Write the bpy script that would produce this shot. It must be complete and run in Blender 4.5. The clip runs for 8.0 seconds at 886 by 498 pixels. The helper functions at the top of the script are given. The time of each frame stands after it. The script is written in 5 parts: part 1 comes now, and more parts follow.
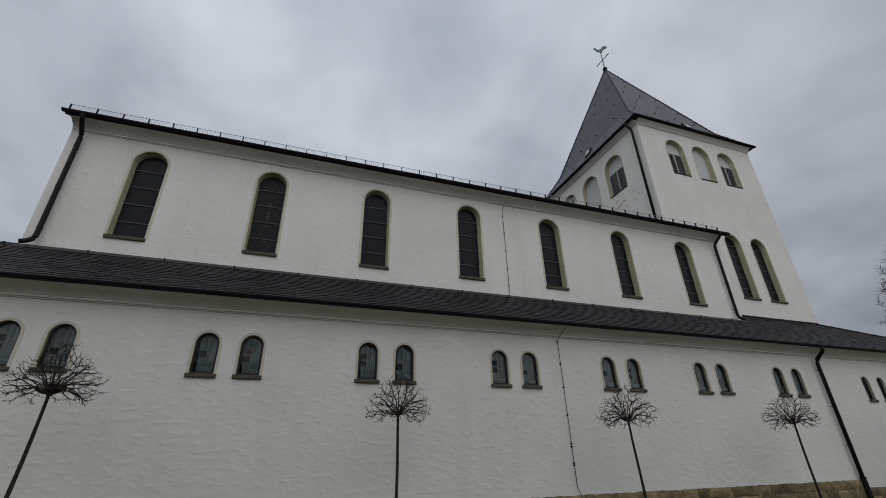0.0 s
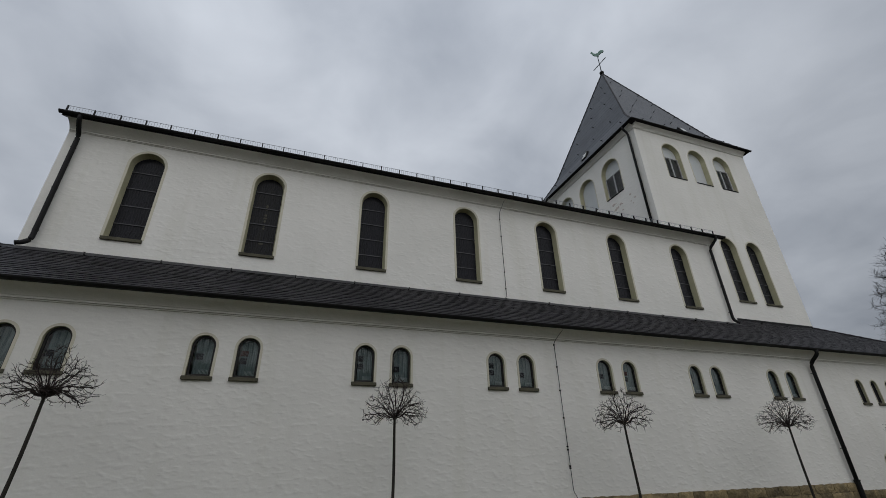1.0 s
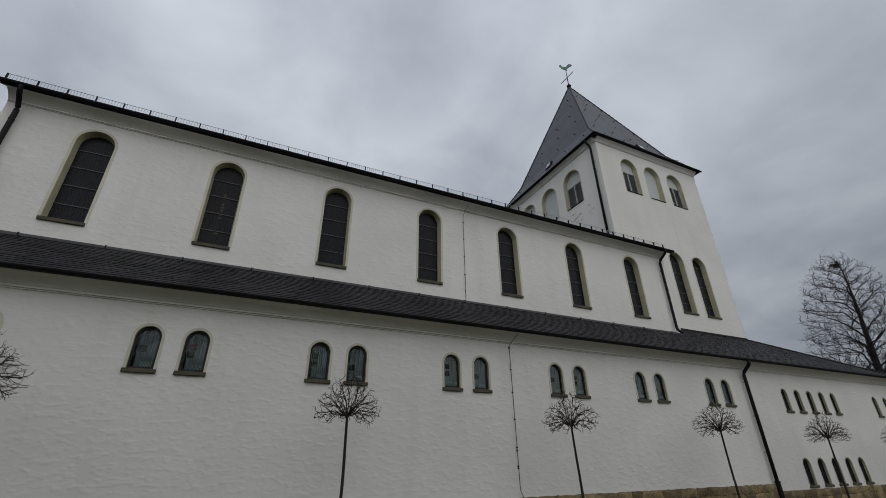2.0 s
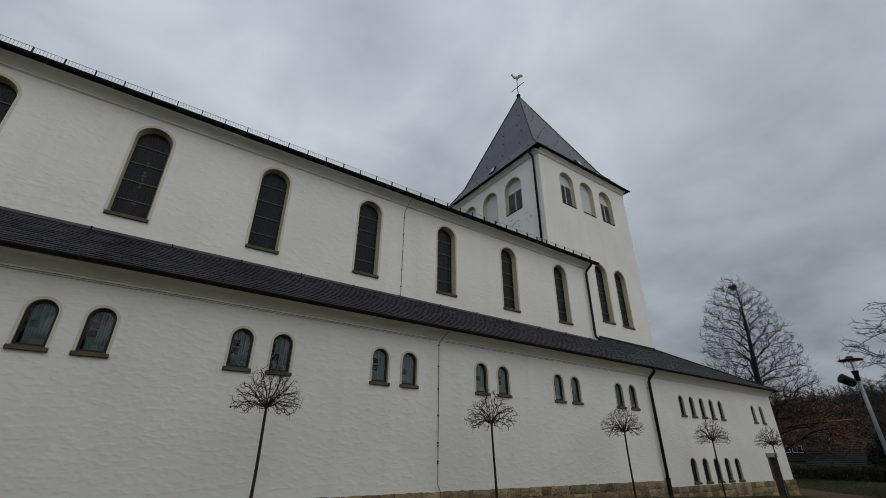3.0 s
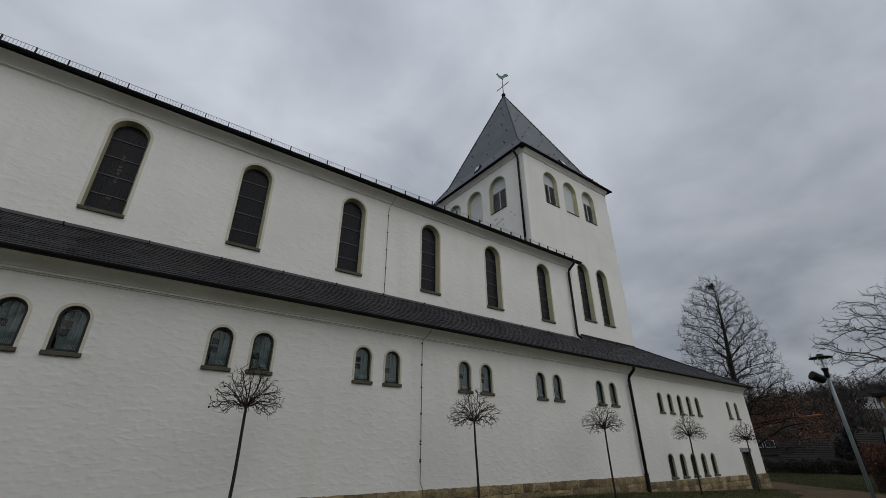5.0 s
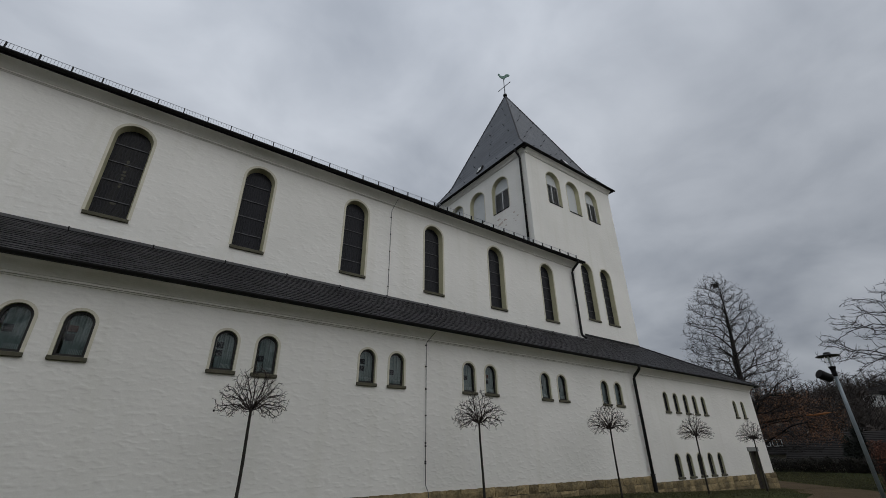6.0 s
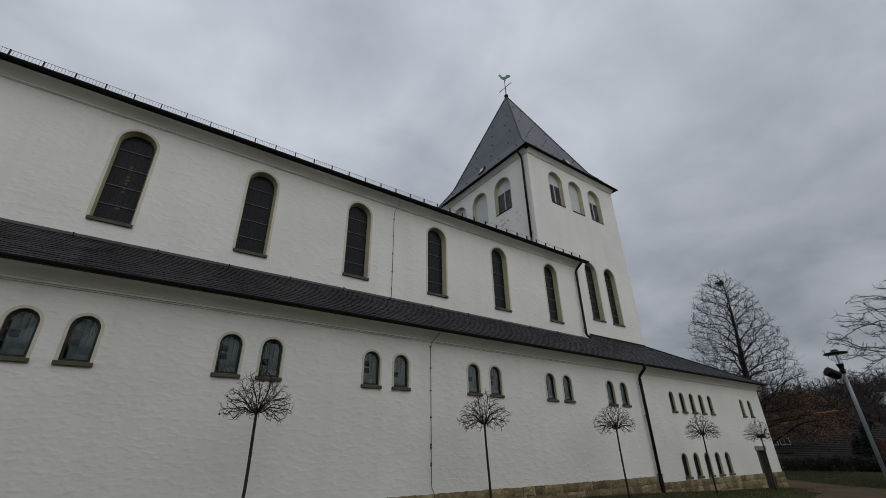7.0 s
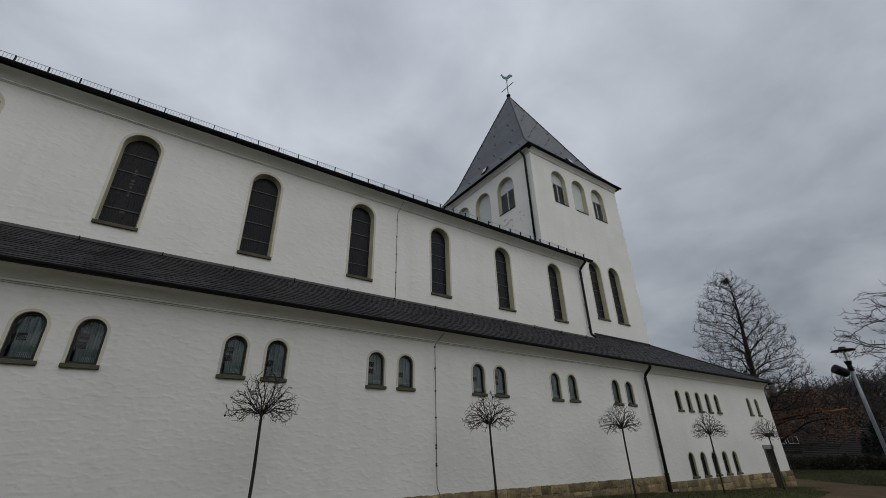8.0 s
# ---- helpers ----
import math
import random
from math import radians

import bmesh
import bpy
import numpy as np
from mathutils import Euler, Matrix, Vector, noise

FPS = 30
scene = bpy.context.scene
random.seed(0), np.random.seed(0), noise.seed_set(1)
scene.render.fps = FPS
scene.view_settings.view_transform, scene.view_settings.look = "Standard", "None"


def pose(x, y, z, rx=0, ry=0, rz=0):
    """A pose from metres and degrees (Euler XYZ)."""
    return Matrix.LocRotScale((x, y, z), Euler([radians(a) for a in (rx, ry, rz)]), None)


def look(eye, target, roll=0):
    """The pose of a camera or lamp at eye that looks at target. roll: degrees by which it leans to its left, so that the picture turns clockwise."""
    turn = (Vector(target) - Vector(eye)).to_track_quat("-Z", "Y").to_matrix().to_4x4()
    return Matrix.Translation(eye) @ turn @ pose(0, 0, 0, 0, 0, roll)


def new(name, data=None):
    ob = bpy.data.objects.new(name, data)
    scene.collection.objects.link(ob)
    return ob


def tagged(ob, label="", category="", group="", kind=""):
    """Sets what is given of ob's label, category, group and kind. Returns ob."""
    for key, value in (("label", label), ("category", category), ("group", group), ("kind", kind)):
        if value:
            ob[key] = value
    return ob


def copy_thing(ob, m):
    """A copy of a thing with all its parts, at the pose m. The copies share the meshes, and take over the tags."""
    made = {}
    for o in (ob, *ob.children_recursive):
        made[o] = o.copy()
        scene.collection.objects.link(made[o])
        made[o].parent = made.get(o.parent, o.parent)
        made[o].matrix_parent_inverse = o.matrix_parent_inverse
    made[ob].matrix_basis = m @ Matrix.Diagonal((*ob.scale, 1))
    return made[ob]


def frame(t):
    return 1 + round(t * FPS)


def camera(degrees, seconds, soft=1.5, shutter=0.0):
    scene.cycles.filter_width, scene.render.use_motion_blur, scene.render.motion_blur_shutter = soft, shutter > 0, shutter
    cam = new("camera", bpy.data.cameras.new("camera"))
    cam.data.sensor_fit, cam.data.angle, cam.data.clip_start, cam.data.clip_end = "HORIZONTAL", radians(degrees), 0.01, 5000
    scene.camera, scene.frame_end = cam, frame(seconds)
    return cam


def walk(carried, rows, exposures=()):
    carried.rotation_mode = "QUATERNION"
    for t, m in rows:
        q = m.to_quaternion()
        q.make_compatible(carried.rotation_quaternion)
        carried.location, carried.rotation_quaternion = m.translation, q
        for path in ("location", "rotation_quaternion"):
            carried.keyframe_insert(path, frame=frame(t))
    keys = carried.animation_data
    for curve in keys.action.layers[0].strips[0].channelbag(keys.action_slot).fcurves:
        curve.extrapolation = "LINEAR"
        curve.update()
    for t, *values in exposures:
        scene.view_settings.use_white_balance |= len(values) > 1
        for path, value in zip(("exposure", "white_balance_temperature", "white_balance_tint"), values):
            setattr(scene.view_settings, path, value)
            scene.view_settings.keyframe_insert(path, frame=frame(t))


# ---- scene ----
cam = camera(92.2, 8.0, soft=0.72)
PATH = [
    (0, (0.014, -11.061, 1.588), (0.619, -9.369, 2.466), -1.2),
    (0.5, (0.017, -11.069, 1.574), (0.626, -9.382, 2.459), -1.2),
    (1, (0.002, -11.097, 1.591), (0.618, -9.414, 2.478), -1.2),
    (1.5, (-0.012, -11.116, 1.586), (0.641, -9.449, 2.476), -1.2),
    (1.8, (-0.008, -11.143, 1.559), (0.716, -9.504, 2.447), -0.9),
    (2, (0.005, -11.169, 1.561), (0.78, -9.553, 2.448), -0.7),
    (2.2, (-0.02, -11.145, 1.566), (0.825, -9.563, 2.45), -0.6),
    (3.3, (0.005, -11.21, 1.547), (1.06, -9.747, 2.412), 0.6),
    (3.5, (0.008, -11.191, 1.561), (1.075, -9.735, 2.424), 0.7),
    (4, (0.008, -11.201, 1.566), (1.094, -9.758, 2.426), 0.4),
    (4.5, (0.012, -11.194, 1.558), (1.105, -9.756, 2.418), -0.1),
    (6, (0.021, -11.197, 1.58), (1.095, -9.749, 2.445), -0.7),
    (6.5, (0.033, -11.185, 1.577), (1.101, -9.735, 2.446), -0.9),
    (7, (0.021, -11.177, 1.576), (1.083, -9.723, 2.448), -1.2),
    (7.5, (0.026, -11.174, 1.57), (1.078, -9.715, 2.444), -1.3),
    (8, (0.034, -11.179, 1.564), (1.081, -9.716, 2.439), -1.5),
]
walk(cam, [(t, look(eye, target, roll)) for t, eye, target, roll in PATH])

# ---- overcast daylight ----
SUN_HIGH, SUN_TURN = 42.0, 205.0
CLOUD_SHIFT = (0.3, 1.7, 0.0)
world = bpy.data.worlds.new("overcast_sky")
scene.world = world
world.use_nodes = True
wn, wl = world.node_tree.nodes, world.node_tree.links
wn.clear()
w_out, w_bg = wn.new("ShaderNodeOutputWorld"), wn.new("ShaderNodeBackground")
sky = wn.new("ShaderNodeTexSky")
sky.sky_type, sky.sun_disc = "NISHITA", False
sky.sun_elevation, sky.sun_rotation = radians(SUN_HIGH), radians(SUN_TURN)
w_co, w_sep = wn.new("ShaderNodeTexCoord"), wn.new("ShaderNodeSeparateXYZ")
wl.new(w_co.outputs["Generated"], w_sep.inputs[0])


def w_math(op, a, b):
    n = wn.new("ShaderNodeMath")
    n.operation = op
    for i, v in enumerate((a, b)):
        if isinstance(v, (int, float)):
            n.inputs[i].default_value = v
        else:
            wl.new(v, n.inputs[i])
    return n.outputs[0]


# a cloud layer overhead: directions are laid out on a level sheet
w_up = w_math("MAXIMUM", w_sep.outputs[2], 0.0)
w_far = w_math("ADD", w_up, 0.28)
w_xy = wn.new("ShaderNodeCombineXYZ")
wl.new(w_math("DIVIDE", w_sep.outputs[0], w_far), w_xy.inputs[0])
wl.new(w_math("DIVIDE", w_sep.outputs[1], w_far), w_xy.inputs[1])
w_map = wn.new("ShaderNodeMapping")
w_map.inputs["Location"].default_value = CLOUD_SHIFT
wl.new(w_xy.outputs[0], w_map.inputs[0])
w_big, w_small = wn.new("ShaderNodeTexNoise"), wn.new("ShaderNodeTexNoise")
for n, sc, det, ro in ((w_big, 1.1, 4, 0.5), (w_small, 3.4, 6, 0.5)):
    n.inputs["Scale"].default_value, n.inputs["Detail"].default_value = sc, det
    n.inputs["Roughness"].default_value = ro
    n.inputs["Distortion"].default_value = 0.3
    wl.new(w_map.outputs[0], n.inputs["Vector"])
w_sum = wn.new("ShaderNodeMix")
w_sum.inputs["Factor"].default_value = 0.45
wl.new(w_big.outputs["Fac"], w_sum.inputs[2])
wl.new(w_small.outputs["Fac"], w_sum.inputs[3])
w_ramp = wn.new("ShaderNodeValToRGB")
w_ramp.color_ramp.elements[0].position, w_ramp.color_ramp.elements[0].color = 0.34, (0.325, 0.357, 0.412, 1)
w_ramp.color_ramp.elements[1].position, w_ramp.color_ramp.elements[1].color = 0.64, (0.60, 0.638, 0.70, 1)
wl.new(w_sum.outputs[0], w_ramp.inputs[0])
w_sky = wn.new("ShaderNodeMix")
w_sky.data_type, w_sky.blend_type = "RGBA", "MULTIPLY"
w_sky.inputs["Factor"].default_value = 1.0
wl.new(sky.outputs[0], w_sky.inputs[6])
w_sky.inputs[7].default_value = (0.10, 0.10, 0.10, 1)
w_mix = wn.new("ShaderNodeMix")
w_mix.data_type = "RGBA"
w_mix.inputs["Factor"].default_value = 0.94
wl.new(w_sky.outputs[2], w_mix.inputs[6])
wl.new(w_ramp.outputs[0], w_mix.inputs[7])
wl.new(w_mix.outputs[2], w_bg.inputs[0])
# thicker cloud towards the east
w_east = wn.new("ShaderNodeMapRange")
w_east.interpolation_type = "SMOOTHSTEP"
for name, value in (("From Min", 0.30), ("From Max", 0.95), ("To Min", 1.05), ("To Max", 0.89)):
    w_east.inputs[name].default_value = value
wl.new(w_sep.outputs[0], w_east.inputs[0])
wl.new(w_math("MULTIPLY", w_math("ADD", w_math("MULTIPLY", w_up, 0.68), 0.56), w_east.outputs[0]), w_bg.inputs[1])
wl.new(w_bg.outputs[0], w_out.inputs[0])

sun = new("sun", bpy.data.lights.new("sun", "SUN"))
sun.data.energy, sun.data.angle, sun.data.color = 0.85, radians(110), (1.0, 0.97, 0.92)
sun.matrix_world = look((6, -32, 38), (4, 4, 6))


# ---- materials ----
def material(name, base, other, big=0.8, fine=18.0, rough=0.85, rough_var=0.1, metal=0.0, bump=0.3, depth=0.01,
             stretch=(1, 1, 1), vary="", vary_amount=0.35, spec=0.4, contrast=(0.35, 0.65)):
    """A surface whose colour wanders between two tones at two scales, with fine relief. vary: "object" or "island"."""
    m = bpy.data.materials.new(name)
    m.use_nodes = True
    nt, ns, ls = m.node_tree, m.node_tree.nodes, m.node_tree.links
    b = ns["Principled BSDF"]
    co, mp = ns.new("ShaderNodeTexCoord"), ns.new("ShaderNodeMapping")
    mp.inputs["Scale"].default_value = stretch
    ls.new(co.outputs["Object"], mp.inputs[0])
    n1, n2 = ns.new("ShaderNodeTexNoise"), ns.new("ShaderNodeTexNoise")
    for n, s, d in ((n1, big, 4), (n2, fine, 6)):
        n.inputs["Scale"].default_value, n.inputs["Detail"].default_value = s, d
        ls.new(mp.outputs[0], n.inputs["Vector"])
    mx = ns.new("ShaderNodeMix")
    mx.inputs["Factor"].default_value = 0.4
    ls.new(n1.outputs["Fac"], mx.inputs[2])
    ls.new(n2.outputs["Fac"], mx.inputs[3])
    rp = ns.new("ShaderNodeValToRGB")
    rp.color_ramp.elements[0].position, rp.color_ramp.elements[1].position = contrast
    rp.color_ramp.elements[0].color, rp.color_ramp.elements[1].color = (*other, 1), (*base, 1)
    ls.new(mx.outputs[0], rp.inputs[0])
    out = rp.outputs[0]
    if vary:
        src = ns.new("ShaderNodeObjectInfo" if vary == "object" else "ShaderNodeNewGeometry")
        pick = src.outputs["Random"] if vary == "object" else src.outputs["Random Per Island"]
        rng = ns.new("ShaderNodeMapRange")
        rng.inputs["To Min"].default_value, rng.inputs["To Max"].default_value = 1 - vary_amount, 1 + vary_amount
        ls.new(pick, rng.inputs[0])
        mul = ns.new("ShaderNodeMix")
        mul.data_type, mul.blend_type = "RGBA", "MULTIPLY"
        mul.inputs["Factor"].default_value = 1.0
        ls.new(out, mul.inputs[6])
        ls.new(rng.outputs[0], mul.inputs[7])
        out = mul.outputs[2]
    ls.new(out, b.inputs["Base Color"])
    rr = ns.new("ShaderNodeMapRange")
    rr.inputs["To Min"].default_value, rr.inputs["To Max"].default_value = max(0.02, rough - rough_var), min(1, rough + rough_var)
    ls.new(n2.outputs["Fac"], rr.inputs[0])
    ls.new(rr.outputs[0], b.inputs["Roughness"])
    b.inputs["Metallic"].default_value = metal
    b.inputs["Specular IOR Level"].default_value = spec
    if bump:
        bp = ns.new("ShaderNodeBump")
        bp.inputs["Strength"].default_value, bp.inputs["Distance"].default_value = bump, depth
        ls.new(n2.outputs["Fac"], bp.inputs["Height"])
        ls.new(bp.outputs[0], b.inputs["Normal"])
    return m


def plaster_material():
    """White hand-thrown render: flat trowel dabs, fine grain, faint rain streaks."""
    m = material("white_render", (0.845, 0.825, 0.775), (0.75, 0.735, 0.685), 0.5, 30, 0.9, 0.06, bump=0.0, contrast=(0.3, 0.62))
    ns, ls = m.node_tree.nodes, m.node_tree.links
    b, co = ns["Principled BSDF"], next(n for n in ns if n.type == "TEX_COORD")
    heights = []
    for scale, stretch, detail in ((1.0, (3.9, 3.9, 7.6), 1.3), (1.0, (38, 38, 42), 4), (1.0, (1.1, 1.1, 1.6), 2)):
        mp, n = ns.new("ShaderNodeMapping"), ns.new("ShaderNodeTexNoise")
        mp.inputs["Scale"].default_value = stretch
        mp.inputs["Rotation"].default_value = (0, 0.2, 0)
        n.inputs["Scale"].default_value, n.inputs["Detail"].default_value = scale, detail
        n.inputs["Distortion"].default_value = 0.1
        ls.new(co.outputs["Object"], mp.inputs[0])
        ls.new(mp.outputs[0], n.inputs["Vector"])
        heights.append(n)
    last = None
    dabs = ns.new("ShaderNodeMapRange")
    dabs.interpolation_type = "SMOOTHSTEP"
    dabs.inputs["From Min"].default_value, dabs.inputs["From Max"].default_value = 0.42, 0.84
    ls.new(heights[0].outputs["Fac"], dabs.inputs[0])
    for n, strength, dist in ((heights[0], 0.30, 0.022), (heights[2], 0.25, 0.06), (heights[1], 0.16, 0.005)):
        bp = ns.new("ShaderNodeBump")
        bp.inputs["Strength"].default_value, bp.inputs["Distance"].default_value = strength, dist
        ls.new(dabs.outputs[0] if n is heights[0] else n.outputs["Fac"], bp.inputs["Height"])
        if last:
            ls.new(last.outputs[0], bp.inputs["Normal"])
        last = bp
    ls.new(last.outputs[0], b.inputs["Normal"])
    # rain streaks that run down the wall
    mp, n, rp, mul = (ns.new("ShaderNodeMapping"), ns.new("ShaderNodeTexNoise"), ns.new("ShaderNodeValToRGB"), ns.new("ShaderNodeMix"))
    mp.inputs["Scale"].default_value = (2.4, 2.4, 0.16)
    n.inputs["Scale"].default_value, n.inputs["Detail"].default_value = 1.0, 5
    rp.color_ramp.elements[0].position, rp.color_ramp.elements[0].color = 0.25, (0.95, 0.95, 0.93, 1)
    rp.color_ramp.elements[1].position, rp.color_ramp.elements[1].color = 0.46, (1, 1, 1, 1)
    mul.data_type, mul.blend_type = "RGBA", "MULTIPLY"
    mul.inputs["Factor"].default_value = 1.0
    old = b.inputs["Base Color"].links[0].from_socket
    ls.new(co.outputs["Object"], mp.inputs[0])
    ls.new(mp.outputs[0], n.inputs["Vector"])
    ls.new(n.outputs["Fac"], rp.inputs[0])
    ls.new(old, mul.inputs[6])
    ls.new(rp.outputs[0], mul.inputs[7])
    ls.new(mul.outputs[2], b.inputs["Base Color"])
    return m


def tile_bump(m, width, height, strength, depth, plane):
    """Courses of small slates as relief and tone on a far roof. plane: degrees that lay the courses level."""
    ns, ls = m.node_tree.nodes, m.node_tree.links
    b, co = ns["Principled BSDF"], next(n for n in ns if n.type == "TEX_COORD")
    mp, br, bp, mul = (ns.new("ShaderNodeMapping"), ns.new("ShaderNodeTexBrick"), ns.new("ShaderNodeBump"), ns.new("ShaderNodeMix"))
    mp.inputs["Rotation"].default_value = [radians(a) for a in plane]
    br.inputs["Scale"].default_value = 1.0
    br.inputs["Brick Width"].default_value, br.inputs["Row Height"].default_value = width, height
    br.inputs["Mortar Size"].default_value = 0.012
    br.inputs["Color1"].default_value, br.inputs["Color2"].default_value = (1, 1, 1, 1), (0.72, 0.72, 0.72, 1)
    br.inputs["Mortar"].default_value = (0.45, 0.45, 0.45, 1)
    mul.data_type, mul.blend_type = "RGBA", "MULTIPLY"
    mul.inputs["Factor"].default_value = 0.85
    old = b.inputs["Base Color"].links[0].from_socket
    ls.new(co.outputs["Object"], mp.inputs[0])
    ls.new(mp.outputs[0], br.inputs["Vector"])
    ls.new(old, mul.inputs[6])
    ls.new(br.outputs["Color"], mul.inputs[7])
    ls.new(mul.outputs[2], b.inputs["Base Color"])
    bp.inputs["Strength"].default_value, bp.inputs["Distance"].default_value = strength, depth
    bp.invert = True
    ls.new(br.outputs["Fac"], bp.inputs["Height"])
    ls.new(bp.outputs[0], b.inputs["Normal"])
    return m


def glass_material(name="clear_glass", tint=(0.76, 0.84, 0.84), ior=1.46):
    """Clear window glass: partly a mirror, partly see-through."""
    m = bpy.data.materials.new(name)
    m.use_nodes = True
    ns, ls = m.node_tree.nodes, m.node_tree.links
    ns.clear()
    out, mx, tr, gl, fr = (ns.new("ShaderNodeOutputMaterial"), ns.new("ShaderNodeMixShader"), ns.new("ShaderNodeBsdfTransparent"),
                           ns.new("ShaderNodeBsdfGlossy"), ns.new("ShaderNodeFresnel"))
    tr.inputs[0].default_value = (*tint, 1)
    gl.inputs["Roughness"].default_value = 0.02
    fr.inputs["IOR"].default_value = ior
    ls.new(fr.outputs[0], mx.inputs[0])
    ls.new(tr.outputs[0], mx.inputs[1])
    ls.new(gl.outputs[0], mx.inputs[2])
    ls.new(mx.outputs[0], out.inputs[0])
    return m


def leaded_material(name, tint):
    """Old leaded church glass seen from outside: nearly black, with narrow uneven pieces between grey leads."""
    m = material(name, (0.011, 0.012, 0.016), (0.005, 0.006, 0.008), 2.0, 24, 0.30, 0.16, bump=0.6, depth=0.012, stretch=(1, 1, 0.3), spec=0.13)
    ns, ls = m.node_tree.nodes, m.node_tree.links
    b, co = ns["Principled BSDF"], next(n for n in ns if n.type == "TEX_COORD")
    mp, br, mul, ds = ns.new("ShaderNodeMapping"), ns.new("ShaderNodeTexBrick"), ns.new("ShaderNodeMix"), ns.new("ShaderNodeTexNoise")
    mp.inputs["Rotation"].default_value = (radians(90), 0, radians(90))
    ad = ns.new("ShaderNodeVectorMath")
    ad.operation = "MULTIPLY_ADD"
    ds.inputs["Scale"].default_value = 3.0
    ad.inputs[1].default_value = (0.22, 0.22, 0.22)
    ls.new(co.outputs["Object"], ds.inputs["Vector"])
    ls.new(ds.outputs["Color"], ad.inputs[0])
    ls.new(co.outputs["Object"], ad.inputs[2])
    ls.new(ad.outputs[0], mp.inputs[0])
    br.inputs["Scale"].default_value = 1.0
    br.inputs["Brick Width"].default_value, br.inputs["Row Height"].default_value = 0.46, 0.075
    br.inputs["Mortar Size"].default_value = 0.008
    br.inputs["Color1"].default_value, br.inputs["Color2"].default_value = (*tint, 1), (0.005, 0.005, 0.007, 1)
    br.inputs["Mortar"].default_value = (0.030, 0.030, 0.034, 1)
    mul.data_type = "RGBA"
    mul.inputs["Factor"].default_value = 0.7
    old = b.inputs["Base Color"].links[0].from_socket
    ls.new(mp.outputs[0], br.inputs["Vector"])
    ls.new(old, mul.inputs[6])
    ls.new(br.outputs["Color"], mul.inputs[7])
    ls.new(mul.outputs[2], b.inputs["Base Color"])
    return m


PLASTER = plaster_material()
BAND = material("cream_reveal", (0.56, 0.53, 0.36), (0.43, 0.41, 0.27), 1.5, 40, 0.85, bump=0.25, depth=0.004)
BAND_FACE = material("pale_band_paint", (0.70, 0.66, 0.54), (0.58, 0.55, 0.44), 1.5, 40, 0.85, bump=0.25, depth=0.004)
SILL = material("weathered_sill", (0.12, 0.112, 0.075), (0.045, 0.042, 0.028), 2.5, 30, 0.85, bump=0.4, depth=0.006)
LEAD_GLASS = leaded_material("leaded_glass", (0.012, 0.012, 0.017))
LEAD_YELLOW = leaded_material("leaded_glass_motif", (0.018, 0.017, 0.014))
MOTIF = material("ochre_glass", (0.050, 0.045, 0.016), (0.022, 0.020, 0.010), 9, 30, 0.4, bump=0.3)
IRON = material("saddle_iron", (0.11, 0.11, 0.115), (0.06, 0.06, 0.065), 4, 50, 0.55, metal=0.4, bump=0.15)
GLASS = glass_material()
LAMP_GLASS = glass_material("lamp_glass", (0.95, 0.96, 0.96), 1.25)
FRAME = material("dark_bronze_frame", (0.022, 0.021, 0.020), (0.012, 0.012, 0.011), 3, 40, 0.5, bump=0.1)
CURTAIN = material("pale_blind", (0.29, 0.33, 0.33), (0.10, 0.125, 0.13), 3, 14, 0.9, bump=0.2, stretch=(6, 1, 0.4))
CARD_DARK = material("dark_card", (0.020, 0.020, 0.026), (0.012, 0.012, 0.018), 6, 30, 0.7, bump=0.05)
CARD_RED = material("rust_card", (0.09, 0.035, 0.025), (0.05, 0.02, 0.02), 6, 30, 0.7, bump=0.05)
SLATE = material("slate_piece", (0.026, 0.024, 0.028), (0.011, 0.010, 0.012), 1.2, 22, 0.60, 0.16, bump=0.45, depth=0.006, vary="object", vary_amount=0.6, spec=0.24)
SLATE_REST = material("slate_field", (0.026, 0.024, 0.028), (0.011, 0.010, 0.012), 1.2, 22, 0.60, 0.16, bump=0.45, depth=0.006, vary="island", vary_amount=0.6, spec=0.24)
ROOF_BED = material("roof_bedding", (0.02, 0.02, 0.022), (0.012, 0.012, 0.014), 2, 20, 0.9)
TOWER_SLATE = tile_bump(material("tower_slate", (0.078, 0.089, 0.106), (0.048, 0.055, 0.068), 0.7, 16, 0.55, 0.15, bump=0.3, depth=0.01, spec=0.5),
                        0.28, 0.17, 0.6, 0.02, (90, 0, 0))
TOWER_SLATE_SIDE = tile_bump(material("tower_slate_side", (0.078, 0.089, 0.106), (0.048, 0.055, 0.068), 0.7, 16, 0.55, 0.15, bump=0.3, depth=0.01, spec=0.5),
                             0.28, 0.17, 0.6, 0.02, (90, 0, 90))
METAL = material("black_zinc", (0.009, 0.008, 0.008), (0.005, 0.005, 0.005), 2, 30, 0.6, 0.15, bump=0.15, spec=0.25)
PICKET = material("bright_zinc", (0.42, 0.44, 0.47), (0.30, 0.32, 0.35), 3, 40, 0.5, metal=0.3, bump=0.1)
GALV = material("grey_steel", (0.10, 0.11, 0.125), (0.07, 0.075, 0.085), 3, 40, 0.5, metal=0.5, bump=0.1)
SANDSTONE = material("sandstone_block", (0.31, 0.235, 0.12), (0.10, 0.082, 0.046), 2.2, 11, 0.92, bump=0.9, depth=0.04, vary="object", vary_amount=0.42, contrast=(0.33, 0.62))
MORTAR = material("plinth_mortar", (0.13, 0.105, 0.07), (0.08, 0.065, 0.045), 2, 25, 0.95, bump=0.5)
WHITE_PANEL = material("white_panel", (0.62, 0.64, 0.64), (0.54, 0.56, 0.56), 1, 20, 0.8, bump=0.1)
